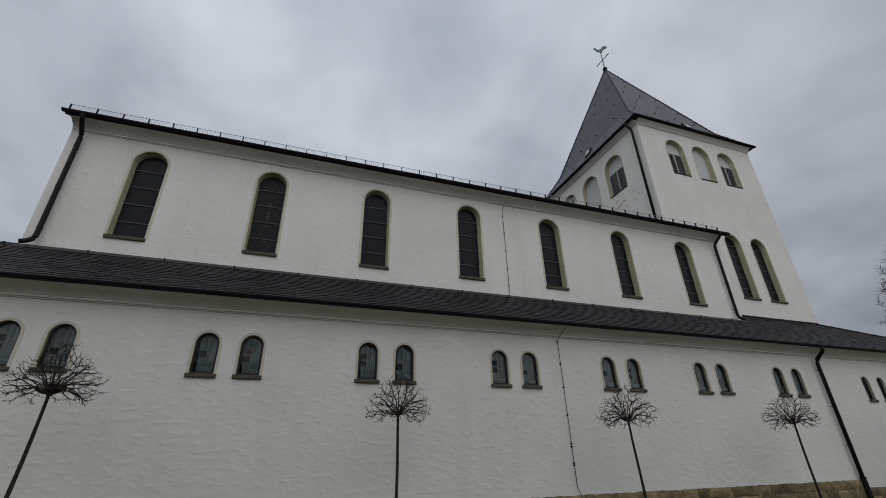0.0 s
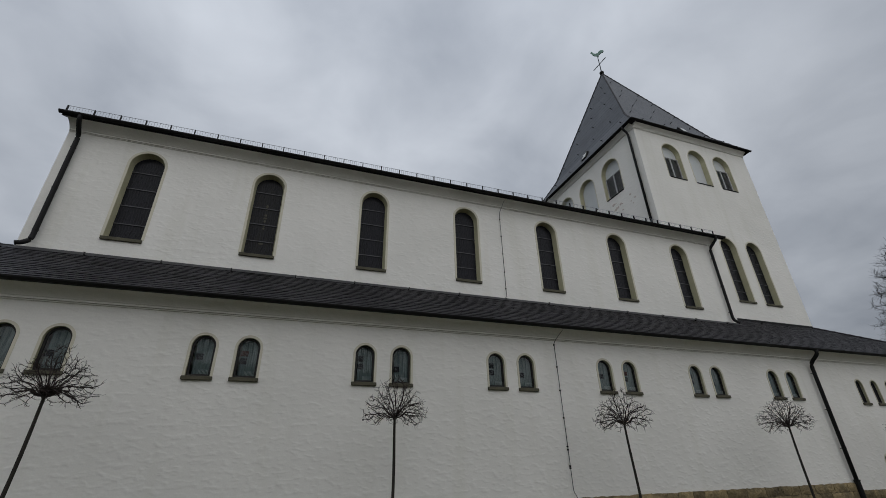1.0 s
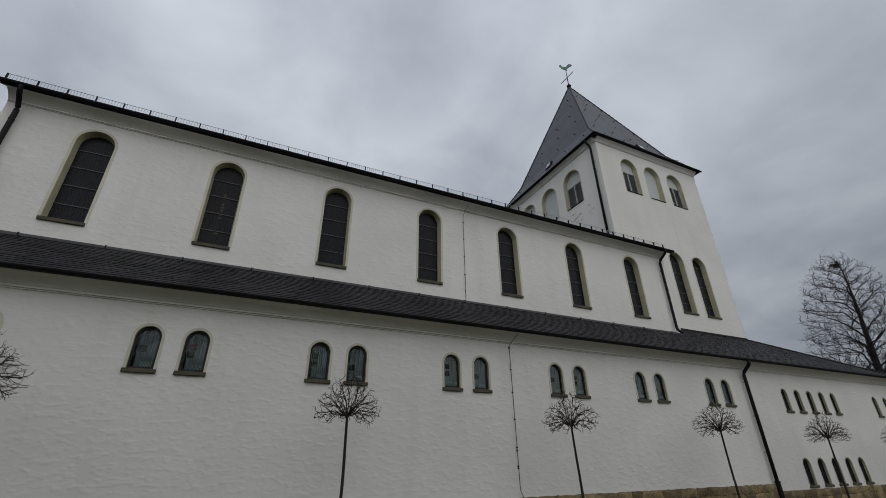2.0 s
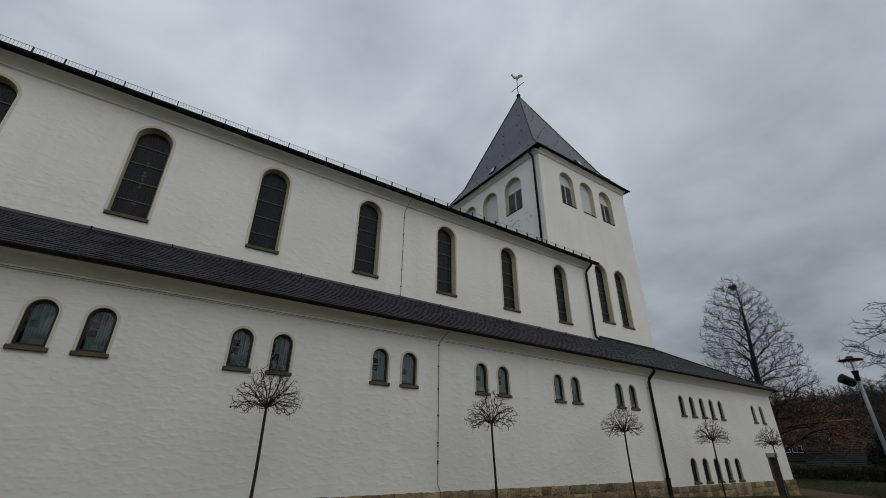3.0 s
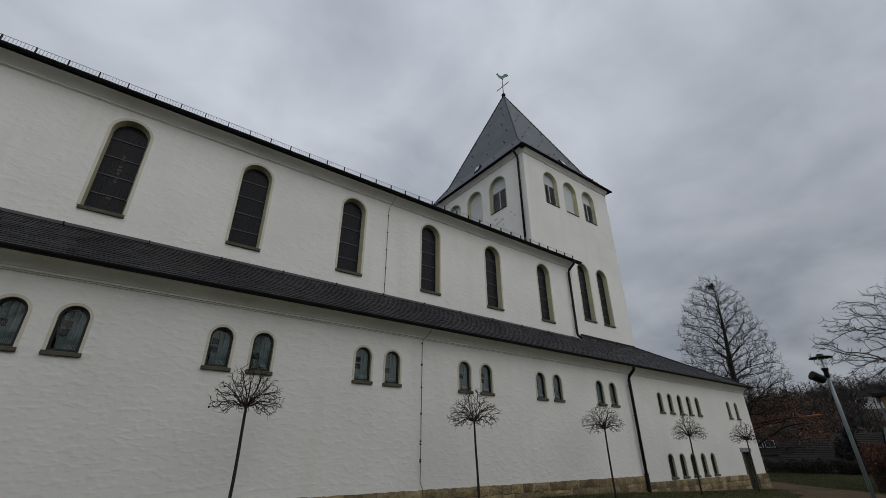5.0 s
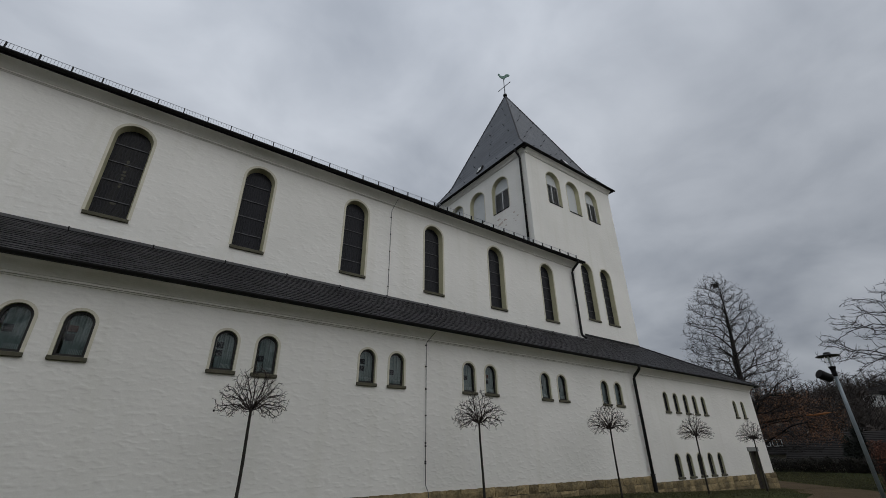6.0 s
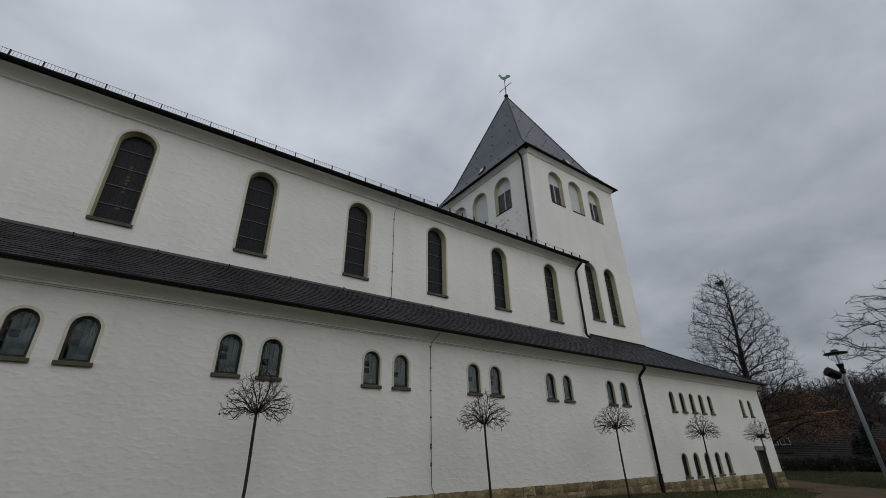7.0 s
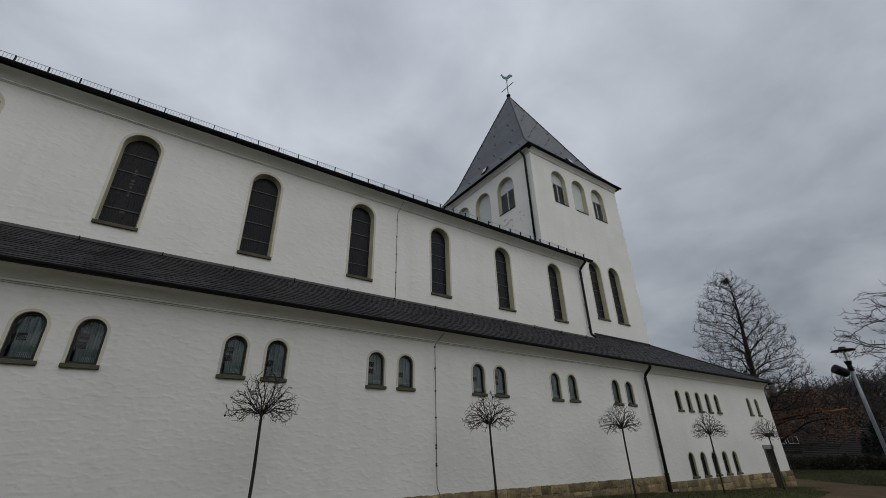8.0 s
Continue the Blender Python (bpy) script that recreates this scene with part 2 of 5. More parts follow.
LOUVRE_FRAME = material("louvre_frame_paint", (0.62, 0.63, 0.63), (0.52, 0.53, 0.53), 2, 24, 0.75, bump=0.1)
LOUVRE = material("grey_louvre", (0.36, 0.365, 0.375), (0.28, 0.285, 0.29), 2, 24, 0.75, bump=0.2)
VERDIGRIS = material("verdigris_copper", (0.22, 0.36, 0.30), (0.10, 0.17, 0.15), 4, 20, 0.7, metal=0.2, bump=0.3)
DOOR_WOOD = material("dark_door_wood", (0.030, 0.024, 0.019), (0.015, 0.012, 0.010), 1.5, 16, 0.6, bump=0.3, stretch=(8, 8, 0.7))
WORN = material("worn_render", (0.66, 0.58, 0.52), (0.52, 0.44, 0.38), 5, 30, 0.95, bump=0.5)
LEAD = material("weathered_lead", (0.030, 0.029, 0.033), (0.015, 0.015, 0.017), 1.5, 20, 0.6, 0.12, bump=0.25, spec=0.3)
GREYSTONE = material("grey_lintel_stone", (0.25, 0.25, 0.235), (0.17, 0.17, 0.16), 2, 24, 0.88, bump=0.4)
BARK = material("young_bark", (0.040, 0.034, 0.026), (0.020, 0.017, 0.014), 3, 26, 0.9, bump=0.6, stretch=(1, 1, 0.35))
TWIG = material("dark_twigs", (0.034, 0.021, 0.017), (0.014, 0.010, 0.009), 3, 30, 0.85, bump=0.2)
OLD_BARK = material("old_bark", (0.022, 0.019, 0.017), (0.010, 0.009, 0.008), 1, 8, 0.95, bump=0.7, depth=0.04)
BARE_TWIG = material("bare_twigs", (0.020, 0.016, 0.014), (0.010, 0.008, 0.008), 0.5, 6, 0.9, bump=0)
FAR_TWIG = material("far_woodland", (0.038, 0.028, 0.022), (0.016, 0.013, 0.011), 0.06, 0.9, 0.95, bump=0, vary="island", vary_amount=0.5)
BROWN_LEAF = material("withered_leaf", (0.15, 0.066, 0.024), (0.075, 0.034, 0.016), 0.8, 8, 0.8, bump=0.1, vary="island", vary_amount=0.5)
RED_HEDGE = material("beech_hedge_leaf", (0.13, 0.045, 0.022), (0.065, 0.025, 0.014), 0.8, 8, 0.8, bump=0.1, vary="island", vary_amount=0.5)
DARK_HEDGE = material("dark_hedge_leaf", (0.030, 0.026, 0.018), (0.016, 0.014, 0.010), 0.8, 8, 0.85, bump=0.1, vary="island", vary_amount=0.5)
CONIFER = material("conifer_needles", (0.012, 0.016, 0.010), (0.006, 0.008, 0.006), 1, 8, 0.9, bump=0.1, vary="island", vary_amount=0.5)
GRASS = material("lawn", (0.042, 0.050, 0.014), (0.020, 0.024, 0.009), 0.45, 12, 0.95, bump=0.8, depth=0.05, contrast=(0.3, 0.7), spec=0.06)
LITTER = material("forest_floor", (0.050, 0.034, 0.022), (0.028, 0.020, 0.014), 0.05, 0.6, 0.95, bump=0.3, depth=0.3)
BLADE = material("grass_blade", (0.082, 0.080, 0.028), (0.050, 0.048, 0.019), 1, 10, 0.8, bump=0, vary="island", vary_amount=0.5)
GRAVEL = material("gravel_path", (0.100, 0.070, 0.038), (0.058, 0.041, 0.024), 0.5, 40, 0.95, bump=0.6, depth=0.015, spec=0.1)
HOUSE_ROOF = material("far_tiles", (0.036, 0.033, 0.032), (0.020, 0.018, 0.018), 0.6, 10, 0.9, bump=0.3, spec=0.12)
GREY_FELT = material("grey_felt_roof", (0.120, 0.128, 0.140), (0.085, 0.092, 0.100), 0.6, 10, 0.85, bump=0.3, spec=0.2)
HOUSE_WALL = material("far_house_wall", (0.24, 0.215, 0.175), (0.18, 0.16, 0.13), 0.6, 12, 0.9, bump=0.2)
HOUSE_WHITE = material("far_white_paint", (0.66, 0.67, 0.66), (0.56, 0.57, 0.56), 0.6, 12, 0.8, bump=0.1)
OCHRE_WALL = material("ochre_cladding", (0.30, 0.23, 0.10), (0.22, 0.17, 0.08), 0.8, 14, 0.85, bump=0.2)
LAMP_POLE = material("galvanised_pole", (0.30, 0.345, 0.37), (0.21, 0.245, 0.27), 2, 30, 0.5, metal=0.5, bump=0.1)
LAMP_BLACK = material("black_plastic", (0.012, 0.011, 0.012), (0.007, 0.006, 0.007), 3, 40, 0.5, bump=0.1, spec=0.15)
BROKEN_WOOD = material("split_wood", (0.36, 0.15, 0.05), (0.26, 0.10, 0.035), 2, 20, 0.8, bump=0.4)


# ---- builders ----
def to_mesh(bm, name, mat, smooth=False):
    me = bpy.data.meshes.new(name)
    bmesh.ops.recalc_face_normals(bm, faces=bm.faces)
    bm.to_mesh(me)
    bm.free()
    me.materials.append(mat)
    if smooth:
        me.polygons.foreach_set("use_smooth", [True] * len(me.polygons))
    return me


def part(name, source, mat=None, parent=None, label="", at=(0, 0, 0), smooth=False):
    """Links a bmesh or a ready mesh as one object under a thing or a part."""
    me = to_mesh(source, name, mat, smooth) if isinstance(source, bmesh.types.BMesh) else source
    ob = new(name, me)
    ob.location = at
    if parent:
        ob.parent = parent
    return tagged(ob, label) if label else ob


def thing(name, label, category, group="", at=(0, 0, 0), kind=""):
    ob = new(name)
    ob.location = at
    return tagged(ob, label, category, group, kind)


def box(bm, x0, x1, y0, y1, z0, z1, bevel=0.0):
    v = [bm.verts.new((x, y, z)) for x in (x0, x1) for y in (y0, y1) for z in (z0, z1)]
    fs = [bm.faces.new([v[i] for i in q]) for q in ((0, 1, 3, 2), (4, 6, 7, 5), (0, 4, 5, 1), (2, 3, 7, 6), (0, 2, 6, 4), (1, 5, 7, 3))]
    if bevel:
        bmesh.ops.bevel(bm, geom=list({e for f in fs for e in f.edges}), offset=bevel, segments=2, affect="EDGES", profile=0.5)
    return bm


def tubes(lines, sides=5):
    """Tapered tubes along lines of (point, radius), as one bmesh-free mesh: vertices and faces."""
    verts, faces = [], []
    for line in lines:
        pts = [Vector(p) for p, _ in line]
        start = len(verts)
        for i, (p, (_, r)) in enumerate(zip(pts, line)):
            ahead = (pts[min(i + 1, len(pts) - 1)] - pts[max(i - 1, 0)]).normalized()
            side = ahead.cross(Vector((0, 0, 1)) if abs(ahead.z) < 0.95 else Vector((1, 0, 0))).normalized()
            up = side.cross(ahead)
            for k in range(sides):
                a = 2 * math.pi * k / sides
                verts.append(p + r * (math.cos(a) * side + math.sin(a) * up))
        for i in range(len(pts) - 1):
            for k in range(sides):
                a, b = start + i * sides + k, start + i * sides + (k + 1) % sides
                faces.append((a, b, b + sides, a + sides))
        faces.append(tuple(range(start + sides - 1, start - 1, -1)))
        faces.append(tuple(range(start + (len(pts) - 1) * sides, start + len(pts) * sides)))
    return verts, faces


def raw_mesh(name, verts, faces, mat, smooth=False):
    me = bpy.data.meshes.new(name)
    me.from_pydata([tuple(v) for v in verts], [], faces)
    me.materials.append(mat)
    if smooth:
        me.polygons.foreach_set("use_smooth", [True] * len(me.polygons))
    me.update()
    return me


def rounded(points, radius=0.12, steps=4):
    """A polyline with its corners turned into small bends."""
    pts = [Vector(p) for p in points]
    out = [pts[0]]
    for a, b, c in zip(pts, pts[1:], pts[2:]):
        r1, r2 = min(radius, (a - b).length * 0.45), min(radius, (c - b).length * 0.45)
        p, q = b + (a - b).normalized() * r1, b + (c - b).normalized() * r2
        out += [p * (1 - s) ** 2 + b * 2 * s * (1 - s) + q * s * s for s in [i / steps for i in range(steps + 1)]]
    return out + [pts[-1]]


def pipe_mesh(name, points, radius, mat, sides=10, bend=0.12):
    v, f = tubes([[(p, radius) for p in rounded(points, bend)]], sides)
    return raw_mesh(name, v, f, mat, True)


def arch(half, z0, top, steps=14):
    """Outline of a round-headed opening, from its lower left corner over the arch to the lower right."""
    spring = top - half
    return [(-half, z0), (-half, spring)] + [(-half * math.cos(math.pi * i / steps), spring + half * math.sin(math.pi * i / steps))
                                             for i in range(1, steps)] + [(half, spring), (half, z0)]


def wall_panel(bm, put, u0, u1, z0, z1, deep, openings):
    """A wall from u0 to u1 with round-headed openings (centre, half width, foot, top) cut through. put(u, depth, z) gives the place."""
    def face(pts, d):
        f = bm.faces.new([bm.verts.new(put(u, d, z)) for u, z in pts])
        return f

    def sheet(d):
        made, left = [], u0
        for c, half, foot, top in sorted(openings):
            made.append(face([(left, z0), (c - half, z0), (c - half, z1), (left, z1)], d))
            if foot > z0:
                made.append(face([(c - half, z0), (c + half, z0), (c + half, foot), (c - half, foot)], d))
            line = [(c + u, z) for u, z in arch(half, foot, top)]
            mid = len(line) // 2
            made.append(face(line[1:mid + 1] + [(c, z1), (c - half, z1)], d))
            made.append(face(line[mid:-1] + [(c + half, z1), (c, z1)], d))
            left = c + half
        made.append(face([(left, z0), (u1, z0), (u1, z1), (left, z1)], d))
        return made

    made = sheet(0) + sheet(deep)
    bmesh.ops.triangulate(bm, faces=[f for f in made if len(f.verts) > 4])
    for c, half, foot, top in openings:
        line = [(c + u, z) for u, z in arch(half, foot, top)]
        line.append(line[0])
        for a, b in zip(line, line[1:]):
            bm.faces.new([bm.verts.new(put(*p)) for p in ((a[0], 0, a[1]), (b[0], 0, b[1]), (b[0], deep, b[1]), (a[0], deep, a[1]))])
    for a, b in (((u0, z0), (u0, z1)), ((u0, z1), (u1, z1)), ((u1, z1), (u1, z0)), ((u1, z0), (u0, z0))):
        bm.faces.new([bm.verts.new(put(*p)) for p in ((a[0], 0, a[1]), (b[0], 0, b[1]), (b[0], deep, b[1]), (a[0], deep, a[1]))])


def arch_band(half, width, z0, top, y0, y1, splay=0.0):
    """A flat raised band round a round-headed opening, and its outer and inner edge."""
    bm = bmesh.new()
    inner, outer = arch(half, z0, top), arch(half + width, z0, top + width)
    mouth = arch(half + splay, z0, top + splay)
    rings = [[bm.verts.new((u, y, z)) for u, z in line] for y, line in ((y0, mouth), (y0, outer), (y1, inner), (y1, outer))]
    fi, fo, bi, bo = rings
    for i in range(len(inner) - 1):
        bm.faces.new((fi[i], fi[i + 1], fo[i + 1], fo[i]))
        bm.faces.new((fo[i], fo[i + 1], bo[i + 1], bo[i]))
        bm.faces.new((fi[i], bi[i], bi[i + 1], fi[i + 1]))
    for i in (0, -1):
        bm.faces.new((fi[i], fo[i], bo[i], bi[i]))
    return bm


def arch_plate(half, z0, top, y0, y1):
    """A plate that fills a round-headed opening."""
    bm = bmesh.new()
    line = arch(half, z0, top)
    a, b = [bm.verts.new((u, y0, z)) for u, z in line], [bm.verts.new((u, y1, z)) for u, z in line]
    bm.faces.new(a), bm.faces.new(b[::-1])
    for i in range(len(line)):
        j = (i + 1) % len(line)
        bm.faces.new((a[i], a[j], b[j], b[i]))
    return bm


def sweep(profile, x0, x1, nx=1):
    """A closed profile of (y, z) drawn along x."""
    bm = bmesh.new()
    rings = [[bm.verts.new((x0 + (x1 - x0) * i / nx, y, z)) for y, z in profile] for i in range(nx + 1)]
    for a, b in zip(rings, rings[1:]):
        for i in range(len(profile)):
            j = (i + 1) % len(profile)
            bm.faces.new((a[i], a[j], b[j], b[i]))
    bm.faces.new(rings[0]), bm.faces.new(rings[-1][::-1])
    return bm


def turned(profile, sides=16):
    """A body of revolution from (radius, z) pairs."""
    bm = bmesh.new()
    rings = [[bm.verts.new((r * math.cos(2 * math.pi * k / sides), r * math.sin(2 * math.pi * k / sides), z)) for k in range(sides)] for r, z in profile]
    for a, b in zip(rings, rings[1:]):
        for k in range(sides):
            bm.faces.new((a[k], a[(k + 1) % sides], b[(k + 1) % sides], b[k]))
    bm.faces.new(rings[0]), bm.faces.new(rings[-1])
    return bm


def smooth_step(a, b, x):
    s = min(1, max(0, (x - a) / (b - a)))
    return s * s * (3 - 2 * s)


WALL_FOOT = ((-60, 0.4), (8, 0.30), (14, 0.19), (19.4, 0.0), (26, -0.24), (32, -0.47), (45, -0.64), (80, -0.7))
FIELD = ((-60, 0.0), (10, 0.0), (20, -0.22), (32, -0.55), (45, -0.66), (80, -0.7))


def level(x, y):
    """Height of the ground."""
    a = float(np.interp(x, *zip(*WALL_FOOT)))
    b = float(np.interp(x, *zip(*FIELD)))
    s = smooth_step(-2.5, -7, y)
    z = a * (1 - s) + b * s
    far = smooth_step(88, 165, x) * smooth_step(-260, -60, y) * (1 - smooth_step(180, 400, y))
    hump = 11.0 + 1.2 * math.sin(0.05 * y + 1.1) + 0.8 * math.sin(0.11 * y)
    return z + far * hump + 0.05 * noise.noise((x * 0.12, y * 0.12, 0))


# ---- ground ----
def ground_mesh():
    xs = sorted({*range(-60, 100, 2), *range(100, 240, 5), *range(240, 700, 60), *range(-600, -60, 60), 1500, -1500})
    ys = sorted({*range(-60, 60, 2), *range(60, 200, 6), *range(200, 800, 60), *range(-600, -60, 60), 1500, -1500})
    verts = [(x, y, level(x, y)) for x in xs for y in ys]
    n = len(ys)
    faces = [(i * n + j, (i + 1) * n + j, (i + 1) * n + j + 1, i * n + j + 1) for i in range(len(xs) - 1) for j in range(n - 1)]
    me = raw_mesh("ground", verts, faces, GRASS, True)
    me.materials.append(LITTER)
    me.polygons.foreach_set("material_index", [1 if verts[f[0]][0] > 84 else 0 for f in faces])
    return me


tagged(new("ground", ground_mesh()), "winter lawn rising to a wooded hill", "ground", kind="structure")


def path_mesh():
    line = [(52, 15.5), (44.5, 8.2), (38.7, 2.75), (32.7, -2.45), (28.3, -4.4), (22, -6.0), (14, -6.2), (4, -6.4), (-8, -6.8), (-20, -7.4), (-40, -8)]
    pts = rounded([(x, y, 0) for x, y in line], 3.0, 6)
    verts, faces, n = [], [], 5
    for i, p in enumerate(pts):
        a = (pts[min(i + 1, len(pts) - 1)] - pts[max(i - 1, 0)]).normalized()
        side = Vector((-a.y, a.x, 0))
        w = (2.1 if p.x > 27 else 1.6) + 0.18 * noise.noise((p.x * 0.5, p.y * 0.5, 3))
        for k in range(n):
            q = p + side * w * (2 * k / (n - 1) - 1)
            verts.append((q.x, q.y, level(q.x, q.y) + (0.035 if 0 < k < n - 1 else 0.012)))
    for i in range(len(pts) - 1):
        for k in range(n - 1):
            a = i * n + k
            faces.append((a, a + 1, a + 1 + n, a + n))
    return raw_mesh("path", verts, faces, GRAVEL, True)


tagged(new("path", path_mesh()), "brown gravel path curving past the church corner", "path", kind="structure")

# ---- church ----
NY, TY, TX0, TX1, TYB = 2.68, 3.6, 17.75, 26.85, 13.4
BAYS = [2.35 + 3.738 * k for k in range(-3, 5)]
church = thing("church", "white rendered church with dark slate roofs and square tower", "church")

AISLE_W = [c + s * 0.482 for c in BAYS for s in (-1, 1)]
FIVE_UP = [21.68 + 0.957 * i for i in range(5)]
TWO_UP = [29.35, 30.42]
FIVE_LOW = [21.55 + 1.06 * i for i in range(5)]
NAVE_W = [2.33 + 3.738 * k for k in range(-2, 5)]


def cut(c, half, foot, top, more=0.006):
    """An opening a little larger than the band that lines it."""
    return (c, half + more, foot - 0.006, top + more)


def south(y):
    return lambda u, d, z: (u, y + d, z)


bm = bmesh.new()
wall_panel(bm, south(0), -16, 20.2, -0.9, 5.12, 0.4, [cut(c, 0.25, 3.38, 4.315) for c in AISLE_W])
wall_panel(bm, south(0), 20.2, 32.13, 2.4, 5.12, 0.4, [cut(c, 0.20, 3.29, 4.17) for c in FIVE_UP] + [cut(c, 0.20, 3.29, 4.17) for c in TWO_UP])
wall_panel(bm, south(0), 20.2, 29.50, -0.9, 2.4, 0.4, [cut(c, 0.25, 0.50, 1.46) for c in FIVE_LOW])
wall_panel(bm, south(0), 29.50, 30.62, 1.62, 2.4, 0.4, [])
wall_panel(bm, south(0), 30.62, 32.13, -0.9, 2.4, 0.4, [])
box(bm, -15.6, 31.73, 2.45, 2.67, -0.9, 6.5)
box(bm, 31.73, 32.13, 0.4, 17, -0.9, 5.12)
box(bm, -16, -15.6, 0.4, 17, -0.9, 5.12)
part("aisle_wall", bm, PLASTER, church)

bm = bmesh.new()
wall_panel(bm, south(NY), -7.5, 19.85, 6.4, 11.40, 0.4, [cut(c, 0.44, 7.69, 10.81, 0.05) for c in NAVE_W])
for x in (-7.5, 19.45):
    v = [bm.verts.new((x + d, y, z)) for d in (0, 0.4) for y, z in ((NY + 0.4, 6.4), (14.3, 6.4), (14.3, 11.3), (8.5, 14.6), (NY + 0.4, 11.3))]
    bm.faces.new(v[:5]), bm.faces.new(v[5:])
    for i in range(5):
        bm.faces.new((v[i], v[(i + 1) % 5], v[5 + (i + 1) % 5], v[5 + i]))
box(bm, -7.1, 19.45, 13.9, 14.3, 6.4, 11.3)
part("nave_wall", bm, PLASTER, church)

TOWER_S = [20.26, 22.31, 24.39]
TOWER_W = [6.13, 8.50, 10.86]
bm = bmesh.new()
wall_panel(bm, south(TY), TX0, TX1, 14.5, 19.55, 0.45, [cut(c, 0.62, 16.2, 18.68, 0.05) for c in TOWER_S])
wall_panel(bm, south(TY), TX0, TX1, 6.0, 14.5, 0.45, [cut(c, 0.52, 8.78, 12.5, 0.05) for c in (22.40, 24.39)])
wall_panel(bm, lambda u, d, z: (TX0 + d, u, z), TY + 0.45, TYB, 6.0, 19.55, 0.45, [cut(c, 0.72, 16.08, 18.66, 0.05) for c in TOWER_W])
box(bm, TX1 - 0.45, TX1, TY + 0.45, TYB, 6.0, 19.55)
box(bm, TX0 + 0.45, TX1 - 0.45, TYB - 0.45, TYB, 6.0, 19.55)
part("tower_wall", bm, PLASTER, church)


def worn_patch(seed, y, z, size):
    """A shallow spot where the render has come away from the tower's west face."""
    rng = random.Random(seed)
    bm, n = bmesh.new(), 11
    ring = [(size * rng.uniform(0.6, 1.2) * math.cos(6.283 * k / n), 0.6 * size * rng.uniform(0.6, 1.2) * math.sin(6.283 * k / n)) for k in range(n)]
    a = [bm.verts.new((TX0 - 0.010, y + u * 0.8, z + v * 0.8)) for u, v in ring]
    b = [bm.verts.new((TX0 - 0.001, y + u, z + v)) for u, v in ring]
    bm.faces.new(a)
    for k in range(n):
        bm.faces.new((a[k], a[(k + 1) % n], b[(k + 1) % n], b[k]))
    part("worn_patch", bm, WORN, church, "brown spot of worn render")


for k in range(13):
    pick = random.Random(500 + k)
    worn_patch(k, pick.uniform(4.7, 6.9), pick.uniform(14.7, 15.6), pick.choice((0.04, 0.06, 0.09, 0.14)))


def cornice(y, z, out, rise):
    """Profile of the plaster cove under an eave: a narrow groove, then a hollow curve outwards."""
    p = [(y + 0.05, z), (y - 0.035, z), (y - 0.035, z + 0.016), (y - 0.004, z + 0.017), (y - 0.004, z + 0.034), (y - 0.05, z + 0.035), (y - 0.05, z + 0.08)]
    for i in range(9):
        a, s = math.pi / 2 * i / 8, i / 8
        p.append((y - 0.065 - (out - 0.065) * (0.5 * (1 - math.cos(a)) + 0.5 * s), z + 0.085 + (rise - 0.10) * (0.5 * math.sin(a) + 0.5 * s)))
    return p + [(y - out, z + rise), (y + 0.05, z + rise)]


part("cornice", sweep(cornice(0, 4.815, 0.34, 0.31), -16, 32.13), PLASTER, church)
part("cornice", sweep(cornice(NY, 11.17, 0.42, 0.29), -7.5, 19.85), PLASTER, church)
part("cornice", sweep(cornice(TY, 19.32, 0.27, 0.28), TX0 - 0.02, TX1 + 0.02), PLASTER, church)
side = sweep(cornice(0, 19.32, 0.27, 0.28), -TYB, -TY)
bmesh.ops.transform(side, matrix=Matrix.Translation((TX0, 0, 0)) @ Matrix.Rotation(radians(-90), 4, "Z"), verts=side.verts)
part("cornice", side, PLASTER, church)


# windows: each a band with its sill, frame and panes
def mesh_of(bm, name, mat, smooth=False):
    return to_mesh(bm, name, mat, smooth)


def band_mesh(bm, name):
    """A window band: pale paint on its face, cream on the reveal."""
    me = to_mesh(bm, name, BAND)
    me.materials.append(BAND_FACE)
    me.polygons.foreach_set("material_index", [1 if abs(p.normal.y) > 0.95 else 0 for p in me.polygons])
    return me


